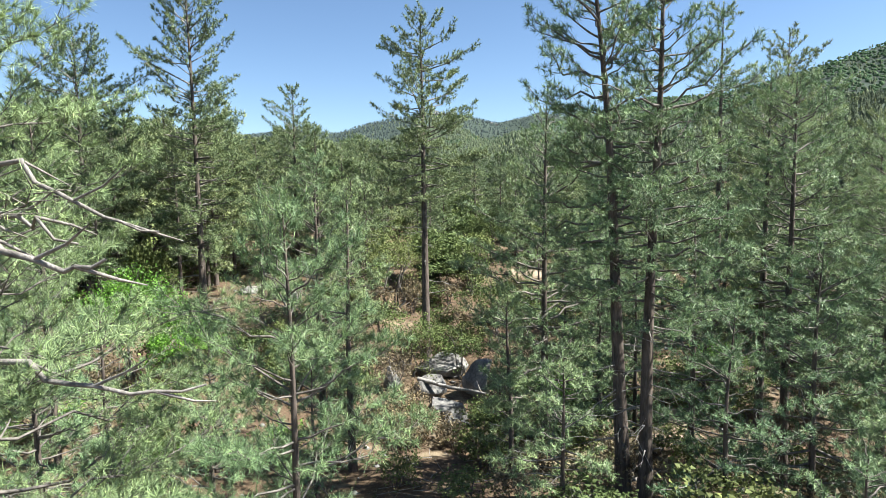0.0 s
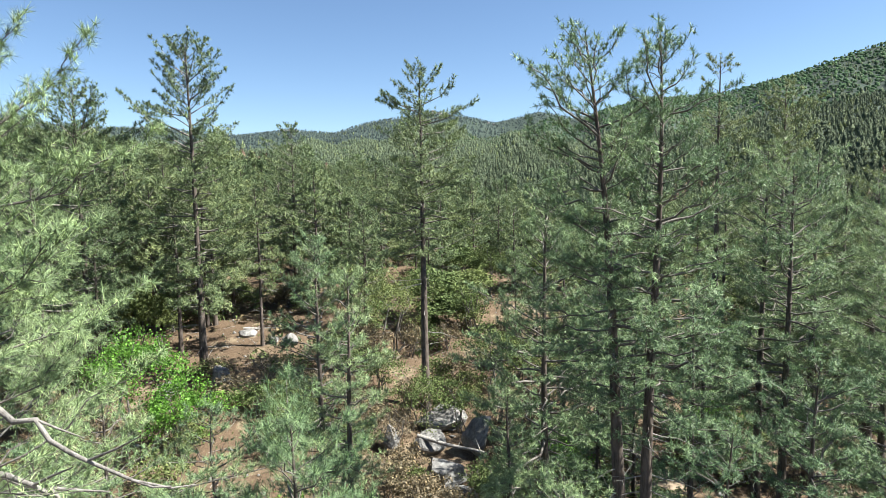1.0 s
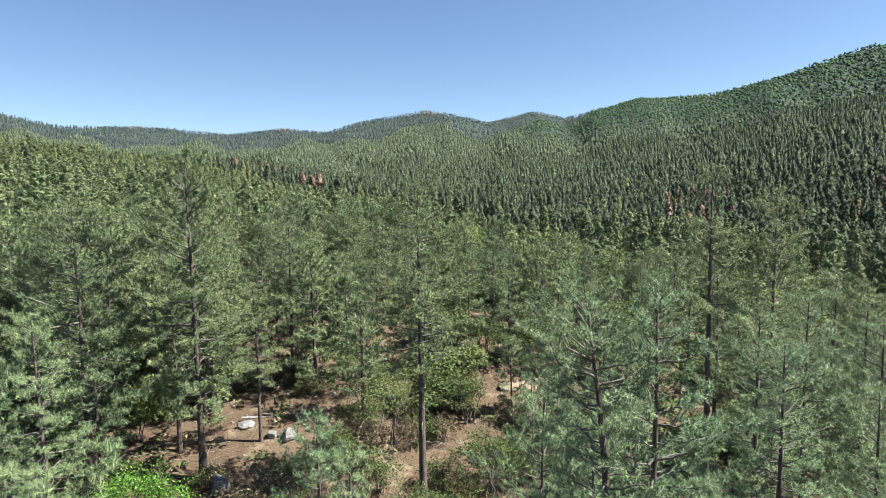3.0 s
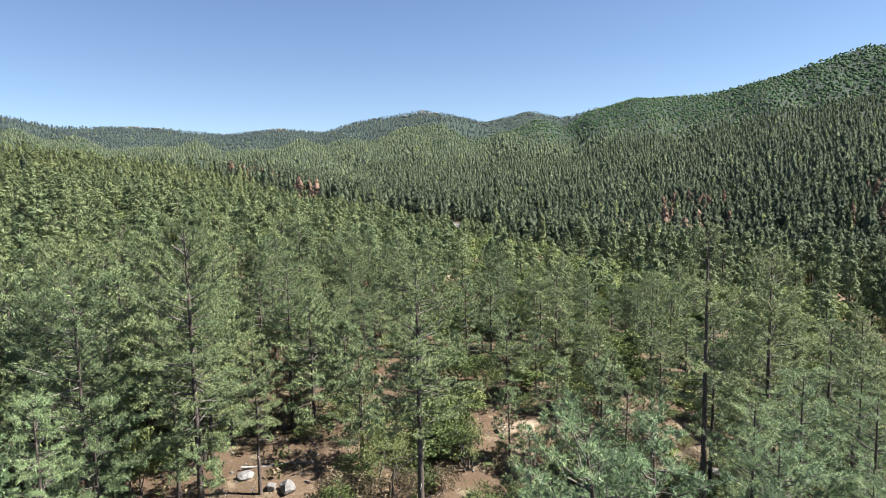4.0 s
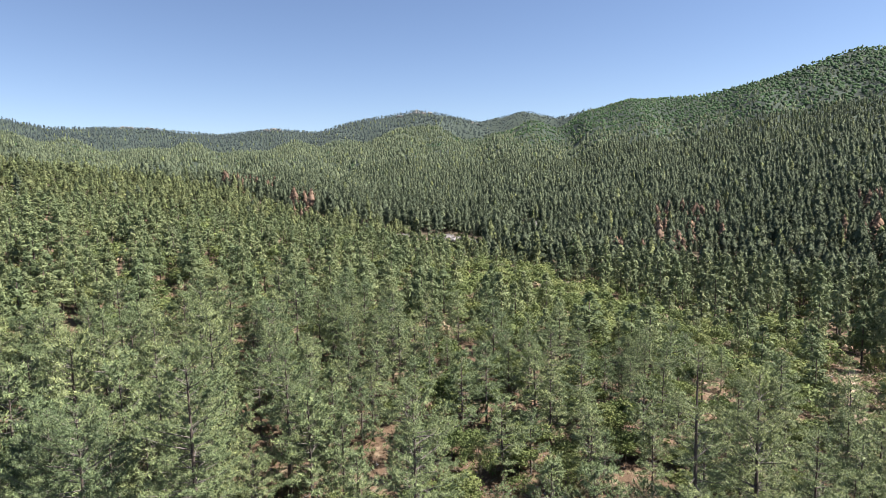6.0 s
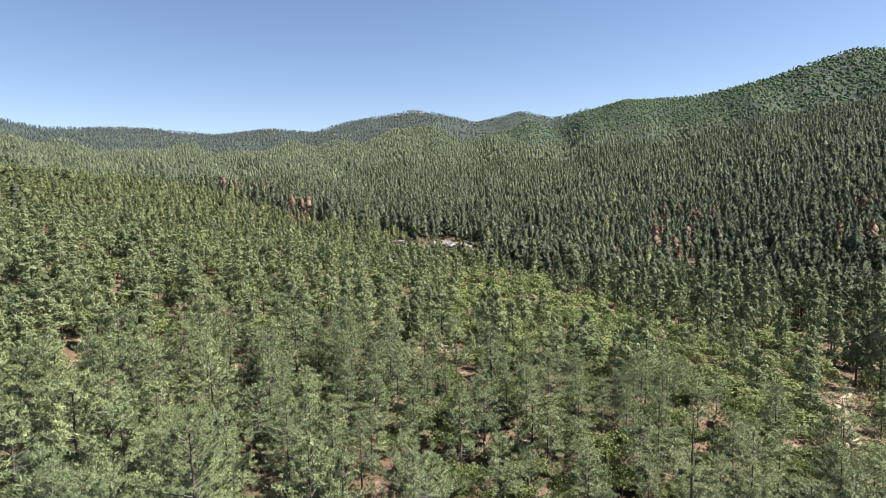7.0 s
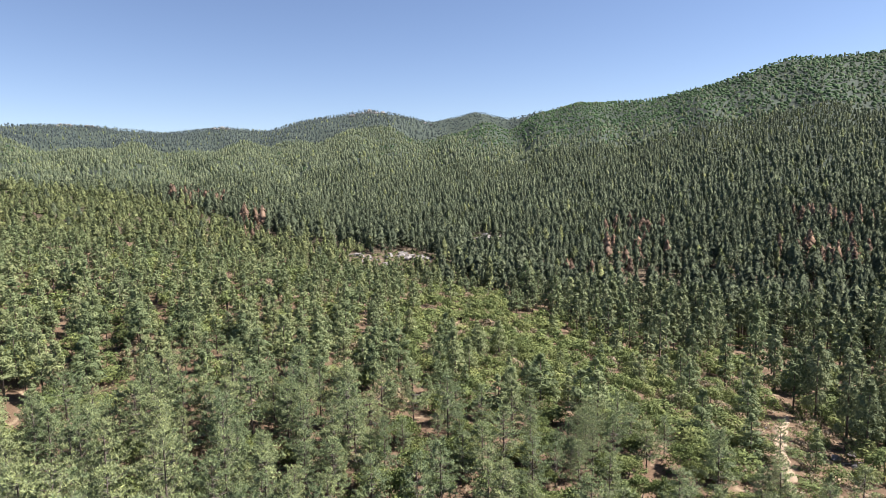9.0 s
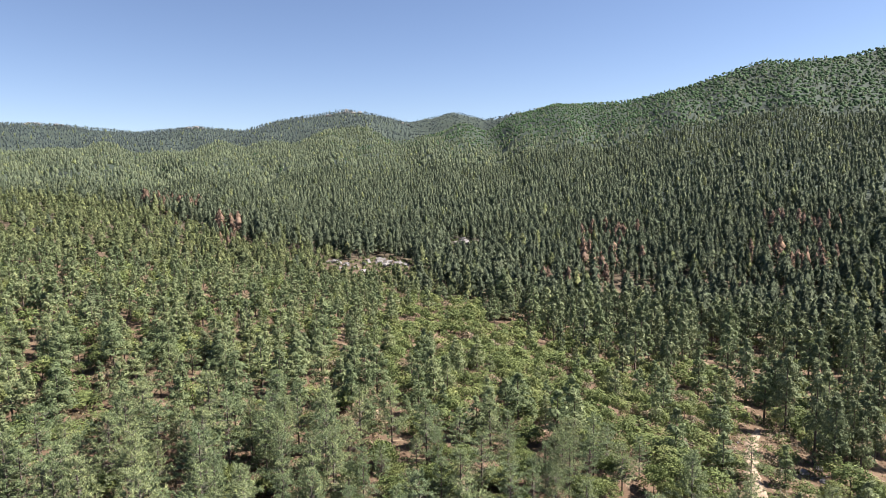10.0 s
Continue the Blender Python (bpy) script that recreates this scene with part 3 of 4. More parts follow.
hero(45, 7.4, 36.8, 9.5, 2.0, 1.0, "young dark green pine beside the gully", bare=4, **NEAR)
hero(43, 24.5, 33.0, 16.8, 3.4, 3.5, "dense green pine among others", bare=4, **NEAR)

for k, (x, y, top, wide) in enumerate(((3.4, 17.2, 8.6, 1.7), (8.4, 17.6, 9.6, 1.9), (11.6, 18.6, 11.4, 2.3), (12.6, 14.8, 10.0, 2.3), (9.8, 13.6, 7.2, 1.7), (17.6, 20.8, 15.6, 2.9),
                                       (22.0, 27.5, 16.2, 3.1), (26.5, 37.0, 17.5, 3.2), (11.8, 37.5, 11.0, 2.2), (14.6, 33.6, 10.5, 2.1), (9.2, 28.8, 9.6, 1.9), (-9.4, 24.0, 8.4, 1.9),
                                       (-12.6, 22.0, 9.6, 2.2), (-16.2, 24.5, 12.0, 2.5), (-6.6, 16.6, 8.0, 1.8), (-10.8, 15.6, 10.4, 2.4), (-25.0, 33.0, 15.5, 2.9), (-4.6, 20.6, 7.6, 1.6),
                                       (7.2, 46.0, 10.0, 2.1), (-19.8, 45.6, 18.0, 2.4), (-27.0, 50.5, 19.0, 3.0), (15.2, 47.5, 12.5, 2.4), (27.0, 47.0, 15.0, 2.7), (33.5, 40.0, 15.5, 2.8))):
    tall_grove = top > 17.5
    hero(500 + k, x, y, top, wide, height(x, y) + (0.42 if tall_grove else 0.12) * (top - height(x, y)), "bushy green pine filling a gap in the near woods", bare=3, **{**(AWAY if y > 30 else NEAR), "dense": 5.2})

# ---- broad-leaved shrubs near the start ----
def shrub(seed, x, y, tall, wide, label, leaves, **more):
    bush(np.random.default_rng(seed), foot(x, y, seed), label, leaves, tall=tall, wide=wide, **more)


shrub(61, -17.0, 33.0, 6.2, 2.6, "bright green maple shrub in full leaf", MAPLE, name="maple_shrub", clumps=110, per=50, leaf=0.13)
shrub(62, -14.2, 32.0, 4.2, 1.8, "bright green maple shrub in full leaf", MAPLE, name="maple_shrub", clumps=70, per=50, leaf=0.13)
shrub(63, -1.6, 37.2, 4.2, 1.9, "yellow-green oak at the foot of a tall pine", OAK, clumps=60, per=45, leaf=0.11)
shrub(64, 1.2, 37.8, 3.2, 1.5, "yellow-green oak at the foot of a tall pine", OAK, clumps=50, per=40, leaf=0.11)
shrub(65, 3.2, 41.5, 5.4, 2.3, "tall pale green oak tree", OAK, clumps=80, per=45, leaf=0.12)
shrub(66, -4.0, 47.0, 7.0, 2.6, "dark green oak tree beside a pine trunk", OAK, clumps=90, per=45, leaf=0.13)
shrub(67, 4.8, 61.5, 5.6, 2.0, "bright green oak by a sandy clearing", OAK, clumps=70, per=45, leaf=0.13)
shrub(68, 13.6, 60.5, 5.4, 2.7, "yellow-green oak by a sandy clearing", OAK, clumps=90, per=45, leaf=0.13)
shrub(69, -11.8, 40.8, 2.4, 2.0, "dry leafless-looking brown brush", DRY, name="dry_shrub", clumps=60, per=18, leaf=0.09, stems=9)
shrub(70, -3.0, 35.0, 2.2, 1.7, "dry brown oak brush above the boulders", DRY, name="dry_shrub", clumps=50, per=24, leaf=0.09, stems=8)
shrub(71, 3.6, 39.0, 2.6, 1.7, "dry brown oak brush above the boulders", DRY, name="dry_shrub", clumps=50, per=24, leaf=0.09, stems=8)
shrub(72, 17.5, 55.5, 2.6, 2.0, "dry brown brush on sandy soil", DRY, name="dry_shrub", clumps=50, per=22, leaf=0.10, stems=8)
shrub(73, -8.0, 37.5, 2.6, 1.9, "olive green scrub oak", OAK, clumps=50, per=40, leaf=0.10)
shrub(74, 6.4, 33.0, 2.8, 1.7, "bright green shrub beside the gully", MAPLE, name="maple_shrub", clumps=50, per=40, leaf=0.11)
shrub(75, 8.0, 40.5, 4.4, 2.0, "olive green scrub oak", OAK, clumps=60, per=40, leaf=0.11)
shrub(76, -7.5, 53.5, 5.0, 2.2, "dark green oak in full leaf", OAK, clumps=70, per=40, leaf=0.12)
shrub(77, 16.5, 36.0, 3.0, 1.7, "bright green shrub between trunks", MAPLE, name="maple_shrub", clumps=50, per=40, leaf=0.11)

r_under = np.random.default_rng(77)
for k, (x, y, tall, wide, leaves, words, nm) in enumerate((
        (-6.0, 38.6, 2.2, 1.6, DRY, "dry pinkish-brown brush on the slope", "dry_shrub"), (-9.6, 39.6, 2.0, 1.7, DRY, "dry pinkish-brown brush on the slope", "dry_shrub"),
        (-4.4, 41.8, 2.6, 1.6, OAK, "dusty green oak brush on the slope", "oak_shrub"), (0.6, 42.6, 2.4, 1.5, DRY, "dry brown brush behind a tall pine", "dry_shrub"),
        (5.6, 37.2, 2.8, 1.7, DRY, "dry brown brush beside the gully", "dry_shrub"), (-2.2, 39.0, 2.4, 1.4, DRY, "dry brown brush at the foot of a tall pine", "dry_shrub"),
        (5.4, 43.2, 3.6, 1.8, OAK, "yellow-green oak brush on the slope", "oak_shrub"), (-7.6, 43.6, 3.4, 1.9, OAK, "dusty green oak brush on the slope", "oak_shrub"),
        (-11.6, 37.0, 1.8, 1.6, OAK, "dusty olive brush around a pale stone", "oak_shrub"), (-5.4, 33.4, 2.0, 1.6, OAK, "dusty olive brush above the gully", "oak_shrub"),
        (-9.0, 33.6, 2.2, 1.8, OAK, "dusty olive brush on the near slope", "oak_shrub"), (4.4, 30.6, 2.0, 1.4, DRY, "dry brown brush beside the gully", "dry_shrub"),
        (-3.0, 30.6, 1.8, 1.5, DRY, "dry brown brush beside the gully", "dry_shrub"), (2.6, 50.5, 4.6, 2.0, OAK, "pale green oak on the slope", "oak_shrub"),
        (-1.4, 51.5, 5.2, 2.1, OAK, "pale green oak on the slope", "oak_shrub"), (3.4, 33.0, 2.0, 1.3, DRY, "dry brown brush beside the boulders", "dry_shrub"), (-2.2, 32.4, 1.7, 1.3, DRY, "dry brown brush beside the boulders", "dry_shrub"), (0.4, 29.0, 1.1, 1.2, DRY, "dry brown brush in the gully", "dry_shrub"), (-0.9, 30.8, 1.0, 1.1, DRY, "dry brown brush in the gully", "dry_shrub"), (1.9, 27.0, 1.2, 1.2, DRY, "dry brown brush in the gully", "dry_shrub"),
        (-1.6, 28.8, 1.6, 1.3, DRY, "dry brown brush in the gully", "dry_shrub"), (-4.6, 36.4, 2.2, 1.5, DRY, "dry brown brush above the boulders", "dry_shrub"),
        (10.5, 50.0, 3.6, 1.8, OAK, "olive oak near a clearing", "oak_shrub"))):
    shrub(800 + k, x, y, tall, wide, words, leaves, name=nm, clumps=56, per=34, leaf=0.12, stems=6)
UNDER = [bush(np.random.default_rng(130 + i), Matrix.Translation((0, 0, -400)), words, leaves, name=nm, group="low brush under the near pines", tall=2.0, wide=1.3,
              clumps=46, per=26, leaf=0.12, stems=5)
         for i, (words, leaves, nm) in enumerate((("olive green low scrub oak", OAK, "oak_shrub"), ("dry brown brush on needle litter", DRY, "dry_shrub"),
                                                  ("low green scrub on needle litter", OAK, "oak_shrub"), ("bright green low seedling shrub", MAPLE, "maple_shrub")))]
for k in range(300):
    px, py = r_under.uniform(-34, 38), r_under.uniform(12, 62)
    if math.hypot(px + 15, py - 49) < 6.5 or math.hypot(px - 1, py - 33.5) < 2.0 or math.hypot(px - 8, py - 57) < 4 or abs(px) < 3 > py - 14 or math.hypot(px - 11, py - 30.5) < 2.5:
        continue
    kind_ = UNDER[r_under.choice(4, p=(0.36, 0.30, 0.26, 0.08))]
    wide_ = r_under.uniform(0.6, 1.5)
    copy_thing(kind_, Matrix.LocRotScale((px, py, height(px, py)), Euler((0, 0, r_under.uniform(0, 6.28))), (wide_, wide_, r_under.uniform(0.5, 1.3))))
for ob in UNDER:
    for o in list(ob.children_recursive) + [ob]:
        bpy.data.objects.remove(o)

# ---- boulders, log and snags ----
ROCKS = [boulder_mesh(np.random.default_rng(90 + i)) for i in range(6)]


def rock(kind, x, y, size, turn, tilt, label, sink=0.25, group="granite boulders"):
    ob = new("boulder", ROCKS[kind])
    ob.matrix_basis = Matrix.LocRotScale((x, y, height(x, y) + size[2] * (0.5 - sink)), Euler((tilt, 0.3 * tilt, turn)), size)
    return tagged(ob, label, "boulder", group)


rock(0, 2.0, 35.8, (1.9, 1.9, 3.2), 0.4, 0.35, "large pale granite boulder with a sunlit broken face")
rock(1, -0.9, 36.3, (2.4, 1.8, 1.6), 1.2, 0.2, "pale granite boulder in dappled shade")
rock(2, -3.2, 34.6, (1.2, 1.2, 1.9), 2.1, 0.1, "pale upright granite boulder")
rock(3, 0.2, 32.6, (2.8, 2.2, 1.8), 0.2, 0.1, "dark shaded granite boulder in the gully")
rock(4, 1.0, 30.4, (1.7, 1.3, 1.2), 0.9, 0.2, "small granite boulder in the gully")
rock(5, 3.4, 36.8, (1.0, 1.0, 1.1), 0.0, 0.1, "small granite boulder beside a large one")
rock(2, -0.5, 38.4, (3.6, 2.4, 1.6), 0.6, 0.1, "broad shaded granite slab")
rock(3, -14.9, 40.5, (1.5, 1.3, 1.7), 0.3, 0.1, "pale granite boulder on the slope")
rock(4, -17.6, 38.2, (1.9, 1.2, 1.1), 2.3, 0.1, "grey granite boulder under bushes")
rock(1, -15.7, 48.9, (1.3, 1.0, 0.9), 0.8, 0.1, "pale granite boulder under the grove")
rock(0, -12.0, 46.8, (1.5, 1.2, 1.2), 1.9, 0.2, "pale granite boulder at the foot of a thin pine")
rock(5, -13.2, 47.0, (0.9, 0.9, 0.8), 1.1, 0.1, "pale granite boulder at the foot of a thin pine")
rock(2, 3.6, 45.5, (1.5, 1.2, 1.8), 0.5, 0.25, "pale granite boulder on the slope")
rock(4, 22.0, 50.2, (1.7, 1.4, 1.5), 0.9, 0.1, "pale granite boulder among trunks")
rock(1, 24.5, 52.0, (1.4, 1.4, 1.2), 2.9, 0.1, "pale granite boulder among trunks")
rock(3, 10.8, 31.0, (0.8, 0.7, 0.6), 2.0, 0.1, "small pale stone on sandy ground")
for i, (x, y, s) in enumerate([(-6, 378, 4.5), (-1, 371, 3.0), (5, 384, 4.0), (18, 416, 4.5), (23, 408, 3.4), (13, 402, 3.0), (29, 412, 4.0), (90, 518, 6.0), (96, 529, 5.0),
                               (86, 509, 4.0), (-11, 388, 3.0), (33, 398, 3.0), (86, 104, 2.2), (88, 101, 1.6), (91, 106, 1.8), (93, 98, 1.5), (84, 97, 1.4)]):
    rock(i % 6, x, y, (s, s * 0.8, s * 0.7), i * 1.3, 0.1, "pale granite boulder in an opening of the forest")


r_rock = np.random.default_rng(64)
for cx, cy, count, spread_ in ((-4, 372, 10, 11), (20, 404, 14, 13), (90, 515, 8, 10), (66, 92, 6, 7), (84, 103, 10, 7)):
    for i in range(count):
        x, y = cx + r_rock.normal() * spread_ * 0.6, cy + r_rock.normal() * spread_
        w = r_rock.uniform(0.008, 0.016) * cy * (0.5 if cy < 150 else 1.0)
        rock(int(r_rock.integers(6)), x, y, (w, w * 0.8, w * 0.6), r_rock.uniform(0, 6), 0.15, "pale granite boulder in an opening of the forest")


for az_, r_, count, wide_ in ((-0.6, 3780, 7, 90), (-1.8, 3700, 4, 60), (-14.2, 3950, 5, 60), (-12.8, 3960, 5, 50), (-25.4, 4180, 5, 70), (-23.4, 4230, 4, 50), (5.0, 3300, 3, 60)):
    for i in range(count):
        x = r_ * math.sin(radians(az_)) + r_rock.normal() * wide_ * 0.5
        y = r_ * math.cos(radians(az_)) + r_rock.normal() * wide_ * 0.6
        w = r_rock.uniform(16, 34)
        rock(int(r_rock.integers(6)), x, y, (w, w * 0.8, w * 0.62), r_rock.uniform(0, 6), 0.2, "pale granite outcrop on a far wooded ridge", sink=0.1, group="granite outcrops of the far ridges")


def log(x, y, long, turn, label, thick=0.13, drop=0.0):
    bag, s = Bag(), np.linspace(-0.5, 0.5, 9)
    cx, cy = math.cos(turn), math.sin(turn)
    px, py = s * long * cx, s * long * cy
    ground_ = land(x + px, y + py) - height(x, y)
    fit_ = np.polyval(np.polyfit(s, ground_, 1), s)
    line = np.stack([px, py, fit_ + thick * 0.8 + drop + 0.05 * np.sin(s * 9)], -1)
    tube(bag, line, thick * (0.75 - 0.5 * s), 8)
    knots = []
    r = np.random.default_rng(int(abs(x * 10)) + 3)
    for f in (-0.3, -0.05, 0.2, 0.35):
        p = np.array([np.interp(f, s, line[:, c]) for c in range(3)])
        knots.append(Bag())
        tube(knots[-1], [p, p + unit(r.normal(size=3) + [0, 0, 0.8]) * r.uniform(0.4, 0.9)], [0.035, 0.010], 4)
    top = new("fallen_log")
    top.matrix_basis = Matrix.Translation((x, y, height(x, y)))
    part("log_stem", bag.arrays(), GREY_WOOD, top, smooth=True)
    for one in knots:
        part("branch_stub", one.arrays(), GREY_WOOD, top)
    tagged(top, label, "log")


log(1.0, 34.4, 5.6, -0.35, "weathered grey fallen log across the boulders", drop=0.9)
log(-13.5, 50.5, 6.0, 0.2, "dark fallen log lying on needle litter", thick=0.12)
log(11.5, 30.0, 4.0, -0.5, "weathered fallen log on sandy ground", thick=0.14)
log(89, 103, 5.0, 0.1, "pale fallen log beside the trail", thick=0.16)


def snag(seed, x, y, tall, lean, label, thick=0.2):
    r = np.random.default_rng(seed)
    trunk, _, dead, _ = pine_shape(r, tall, tall * 0.8, 2.2, bare=14, thick=thick, lean=lean, fine=False)
    top = new("dead_snag")
    top.matrix_basis = foot(x, y)
    part("trunk", trunk, GREY_WOOD, top, smooth=True)
    for one in dead:
        part("dead_branch", one, GREY_WOOD, top)
    tagged(top, label, "dead tree")


snag(201, 185, 296, 19, (0.5, 0), "bare grey dead pine standing above the valley", 0.35)
snag(202, 76.5, 116, 12, (-2.6, 0.5), "leaning dead trunk beside the sandy trail", 0.16)


# ---- the trail and the sandy clearing ----
def strip(name, line, widths, label, category):
    line, widths = np.asarray(line, float), np.asarray(widths, float)
    s = np.linspace(0, len(line) - 1, 40)
    k = np.arange(len(line))
    x, y, w = (np.interp(s, k, c) for c in (line[:, 0], line[:, 1], widths))
    dx, dy = np.gradient(x), np.gradient(y)
    d = np.hypot(dx, dy)
    nx, ny = -dy / d, dx / d
    across = np.linspace(-1, 1, 7)
    w = w * (1 + 0.22 * np.sin(s * 7.3) + 0.12 * np.sin(s * 17))
    gx = x[:, None] + nx[:, None] * across * w[:, None] / 2
    gy = y[:, None] + ny[:, None] * across * w[:, None] / 2
    gz = land(gx, gy) + 0.34 - 0.55 * across[None, :] ** 4
    n, m = gx.shape
    i, j = np.meshgrid(np.arange(n - 1), np.arange(m - 1), indexing="ij")
    quads = np.stack([i * m + j, i * m + j + 1, (i + 1) * m + j + 1, (i + 1) * m + j], -1).reshape(-1, 4)
    me = mesh_of(name, np.stack([gx, gy, gz], -1).reshape(-1, 3), quads, [SAND], smooth=True)
    tagged(new(name, me), label, category, kind="structure")


TRAIL = [(65.5, 91.5), (69.5, 94), (72.5, 100.5), (78.5, 109.7), (85, 118), (91.5, 125.5)]
strip("trail", TRAIL, [1.4, 2.8, 2.8, 3.0, 2.4, 1.2], "pale sandy trail through the scrub", "trail")
strip("sandy_clearing", [(5.8, 56.6), (8.4, 58.0), (10.8, 59.9)], [0.8, 2.2, 0.9], "bare pale sand in a small clearing", "clearing")
strip("sandy_patch", [(9.5, 29.0), (11.5, 30.5), (13.0, 33.0)], [1.6, 3.4, 2.0], "bare sandy ground between trunks", "clearing")


# ---- the forest on the hill, tree by tree ----
def sites(rng, near, far, half, spacing):
    """Uneven but spaced-out places in a sector ahead."""
    span = far * math.sin(radians(half)) if half < 90 else far
    gx = np.arange(-span, span, spacing)
    gy = np.arange(0, far, spacing)
    x, y = np.meshgrid(gx, gy)
    x = (x + rng.uniform(-0.48, 0.48, x.shape) * spacing).ravel()
    y = (y + rng.uniform(-0.48, 0.48, y.shape) * spacing).ravel()
    r, az = np.hypot(x, y), np.degrees(np.arctan2(x, y))
    keep = (r > near) & (r < far) & (np.abs(az) < half)
    return x[keep], y[keep]


def off_trail(x, y):
    clear = np.ones(len(x), bool)
    for (x0, y0), (x1, y1) in zip(TRAIL, TRAIL[1:]):
        d = np.array([x1 - x0, y1 - y0])
        t = np.clip(((x - x0) * d[0] + (y - y0) * d[1]) / (d @ d), 0, 1)
        clear &= np.hypot(x - x0 - t * d[0], y - y0 - t * d[1]) > 2.2
    for cx, cy, cr in ((8, 57, 5.0), (-14, 50, 6), (-17, 46, 5), (6, 56, 4), (31, 104, 3.5), (-3, 378, 7), (21, 410, 8), (91, 518, 8)):
        clear &= np.hypot(x - cx, y - cy) > cr
    return clear


def trail_distance(x, y):
    best = 1e9
    for (x0, y0), (x1, y1) in zip(TRAIL, TRAIL[1:]):
        dx, dy = x1 - x0, y1 - y0
        t = min(1, max(0, ((x - x0) * dx + (y - y0) * dy) / (dx * dx + dy * dy)))
        best = min(best, math.hypot(x - x0 - t * dx, y - y0 - t * dy))
    return best


def hill_share(x, y):
    """1 on the near hill, 0 in the pine valley beyond it."""
    edge = np.interp(np.degrees(np.arctan2(x, y)), (-30, -20, -16, -12, -8, 0, 8, 15, 25), (610, 570, 515, 450, 430, 415, 400, 380, 330))
    return np.clip((land(x, y) + 10.5) / 15, 0, 1) * np.clip((edge - np.hypot(x, y)) / 60 + 0.3, 0, 1)


rng = np.random.default_rng(5)
MIDDLE = dict(step=0.50, per=5, gap=0.32, brush=12, length=0.36, width=0.055, sides=5, bare=0, twigs=False, dense=4.2)
STOCK = [pine(np.random.default_rng(300 + i), Matrix.Translation((0, 0, -400)), "green pine of the hillside forest", "pines of the hillside", tall=10.0,
              base=1.2 + 0.5 * (i % 4), wide=2.2 + 0.25 * (i % 3), crown_power=0.52, needles=YOUNG, **MIDDLE) for i in range(9)]
OAKS = [bush(np.random.default_rng(330 + i), Matrix.Translation((0, 0, -400)), "rounded green scrub oak of the hillside", OAK, group="scrub oaks of the hillside",
             tall=4.0, wide=1.9, clumps=90, per=34, leaf=0.22, stems=4) for i in range(6)]
BRUSH = [bush(np.random.default_rng(350 + i), Matrix.Translation((0, 0, -400)), "dry brown brush between the trees", DRY, name="dry_shrub", group="dry brush of the hillside",
              tall=2.2, wide=1.5, clumps=50, per=16, leaf=0.20, stems=7) for i in range(3)]


def ground_pose(x, y, turn, sx, sz):
    return Matrix.LocRotScale((x, y, height(x, y)), Euler((0, 0, turn)), (sx, sx, sz))


x, y = sites(rng, 50, 108, 50, 4.2)
keep = off_trail(x, y)
x, y = x[keep], y[keep]
order = np.argsort(np.hypot(x, y))
placed_pines = placed_oaks = 0
for i in order:
    px, py = x[i], y[i]
    r = math.hypot(px, py)
    left_grove = px < -18 and r < 75
    share = float(hill_share(px, py))
    draw = rng.random()
    if r < 66 and rng.random() < (0.2 if left_grove else 0.3):
        continue
    pine_part = 0.85 if left_grove else 0.74 if px < -4 else 0.46
    by_trail = min(trail_distance(px, py), trail_distance(px * 1.06, py * 1.06)) < 6.5
    if draw > 1 - pine_part and not by_trail:
        tall = rng.uniform(11, 16.5) if left_grove else rng.uniform(8.5, 14.0) if px < -4 else rng.uniform(6.5, 11.5)
        copy_thing(STOCK[rng.integers(9)], ground_pose(px, py, rng.uniform(0, 6.28), tall / 10 * rng.uniform(0.85, 1.15), tall / 10))
        placed_pines += 1
    elif draw < 0.10:
        copy_thing(BRUSH[rng.integers(3)], ground_pose(px, py, rng.uniform(0, 6.28), rng.uniform(0.8, 1.4), rng.uniform(0.7, 1.2)))
    else:
        copy_thing(OAKS[rng.integers(6)], ground_pose(px, py, rng.uniform(0, 6.28), rng.uniform(0.5, 0.8) if by_trail else rng.uniform(0.8, 1.35), rng.uniform(0.3, 0.5) if by_trail else rng.uniform(0.7, 1.35)))
        placed_oaks += 1
for px, py, tall in ((62.2, 86.6, 6.5), (70.0, 97.5, 8.5), (47.5, 66.0, 10.5), (51.0, 72.0, 8.5), (44.0, 59.0, 11.0), (54.5, 74.0, 9.0)):
    copy_thing(STOCK[placed_pines % 9], ground_pose(px, py, rng.uniform(0, 6.28), tall / 10, tall / 10))
    placed_pines += 1
print("pines", placed_pines, "oaks", placed_oaks)
for ob in STOCK + OAKS + BRUSH:
    for o in list(ob.children_recursive) + [ob]:
        bpy.data.objects.remove(o)


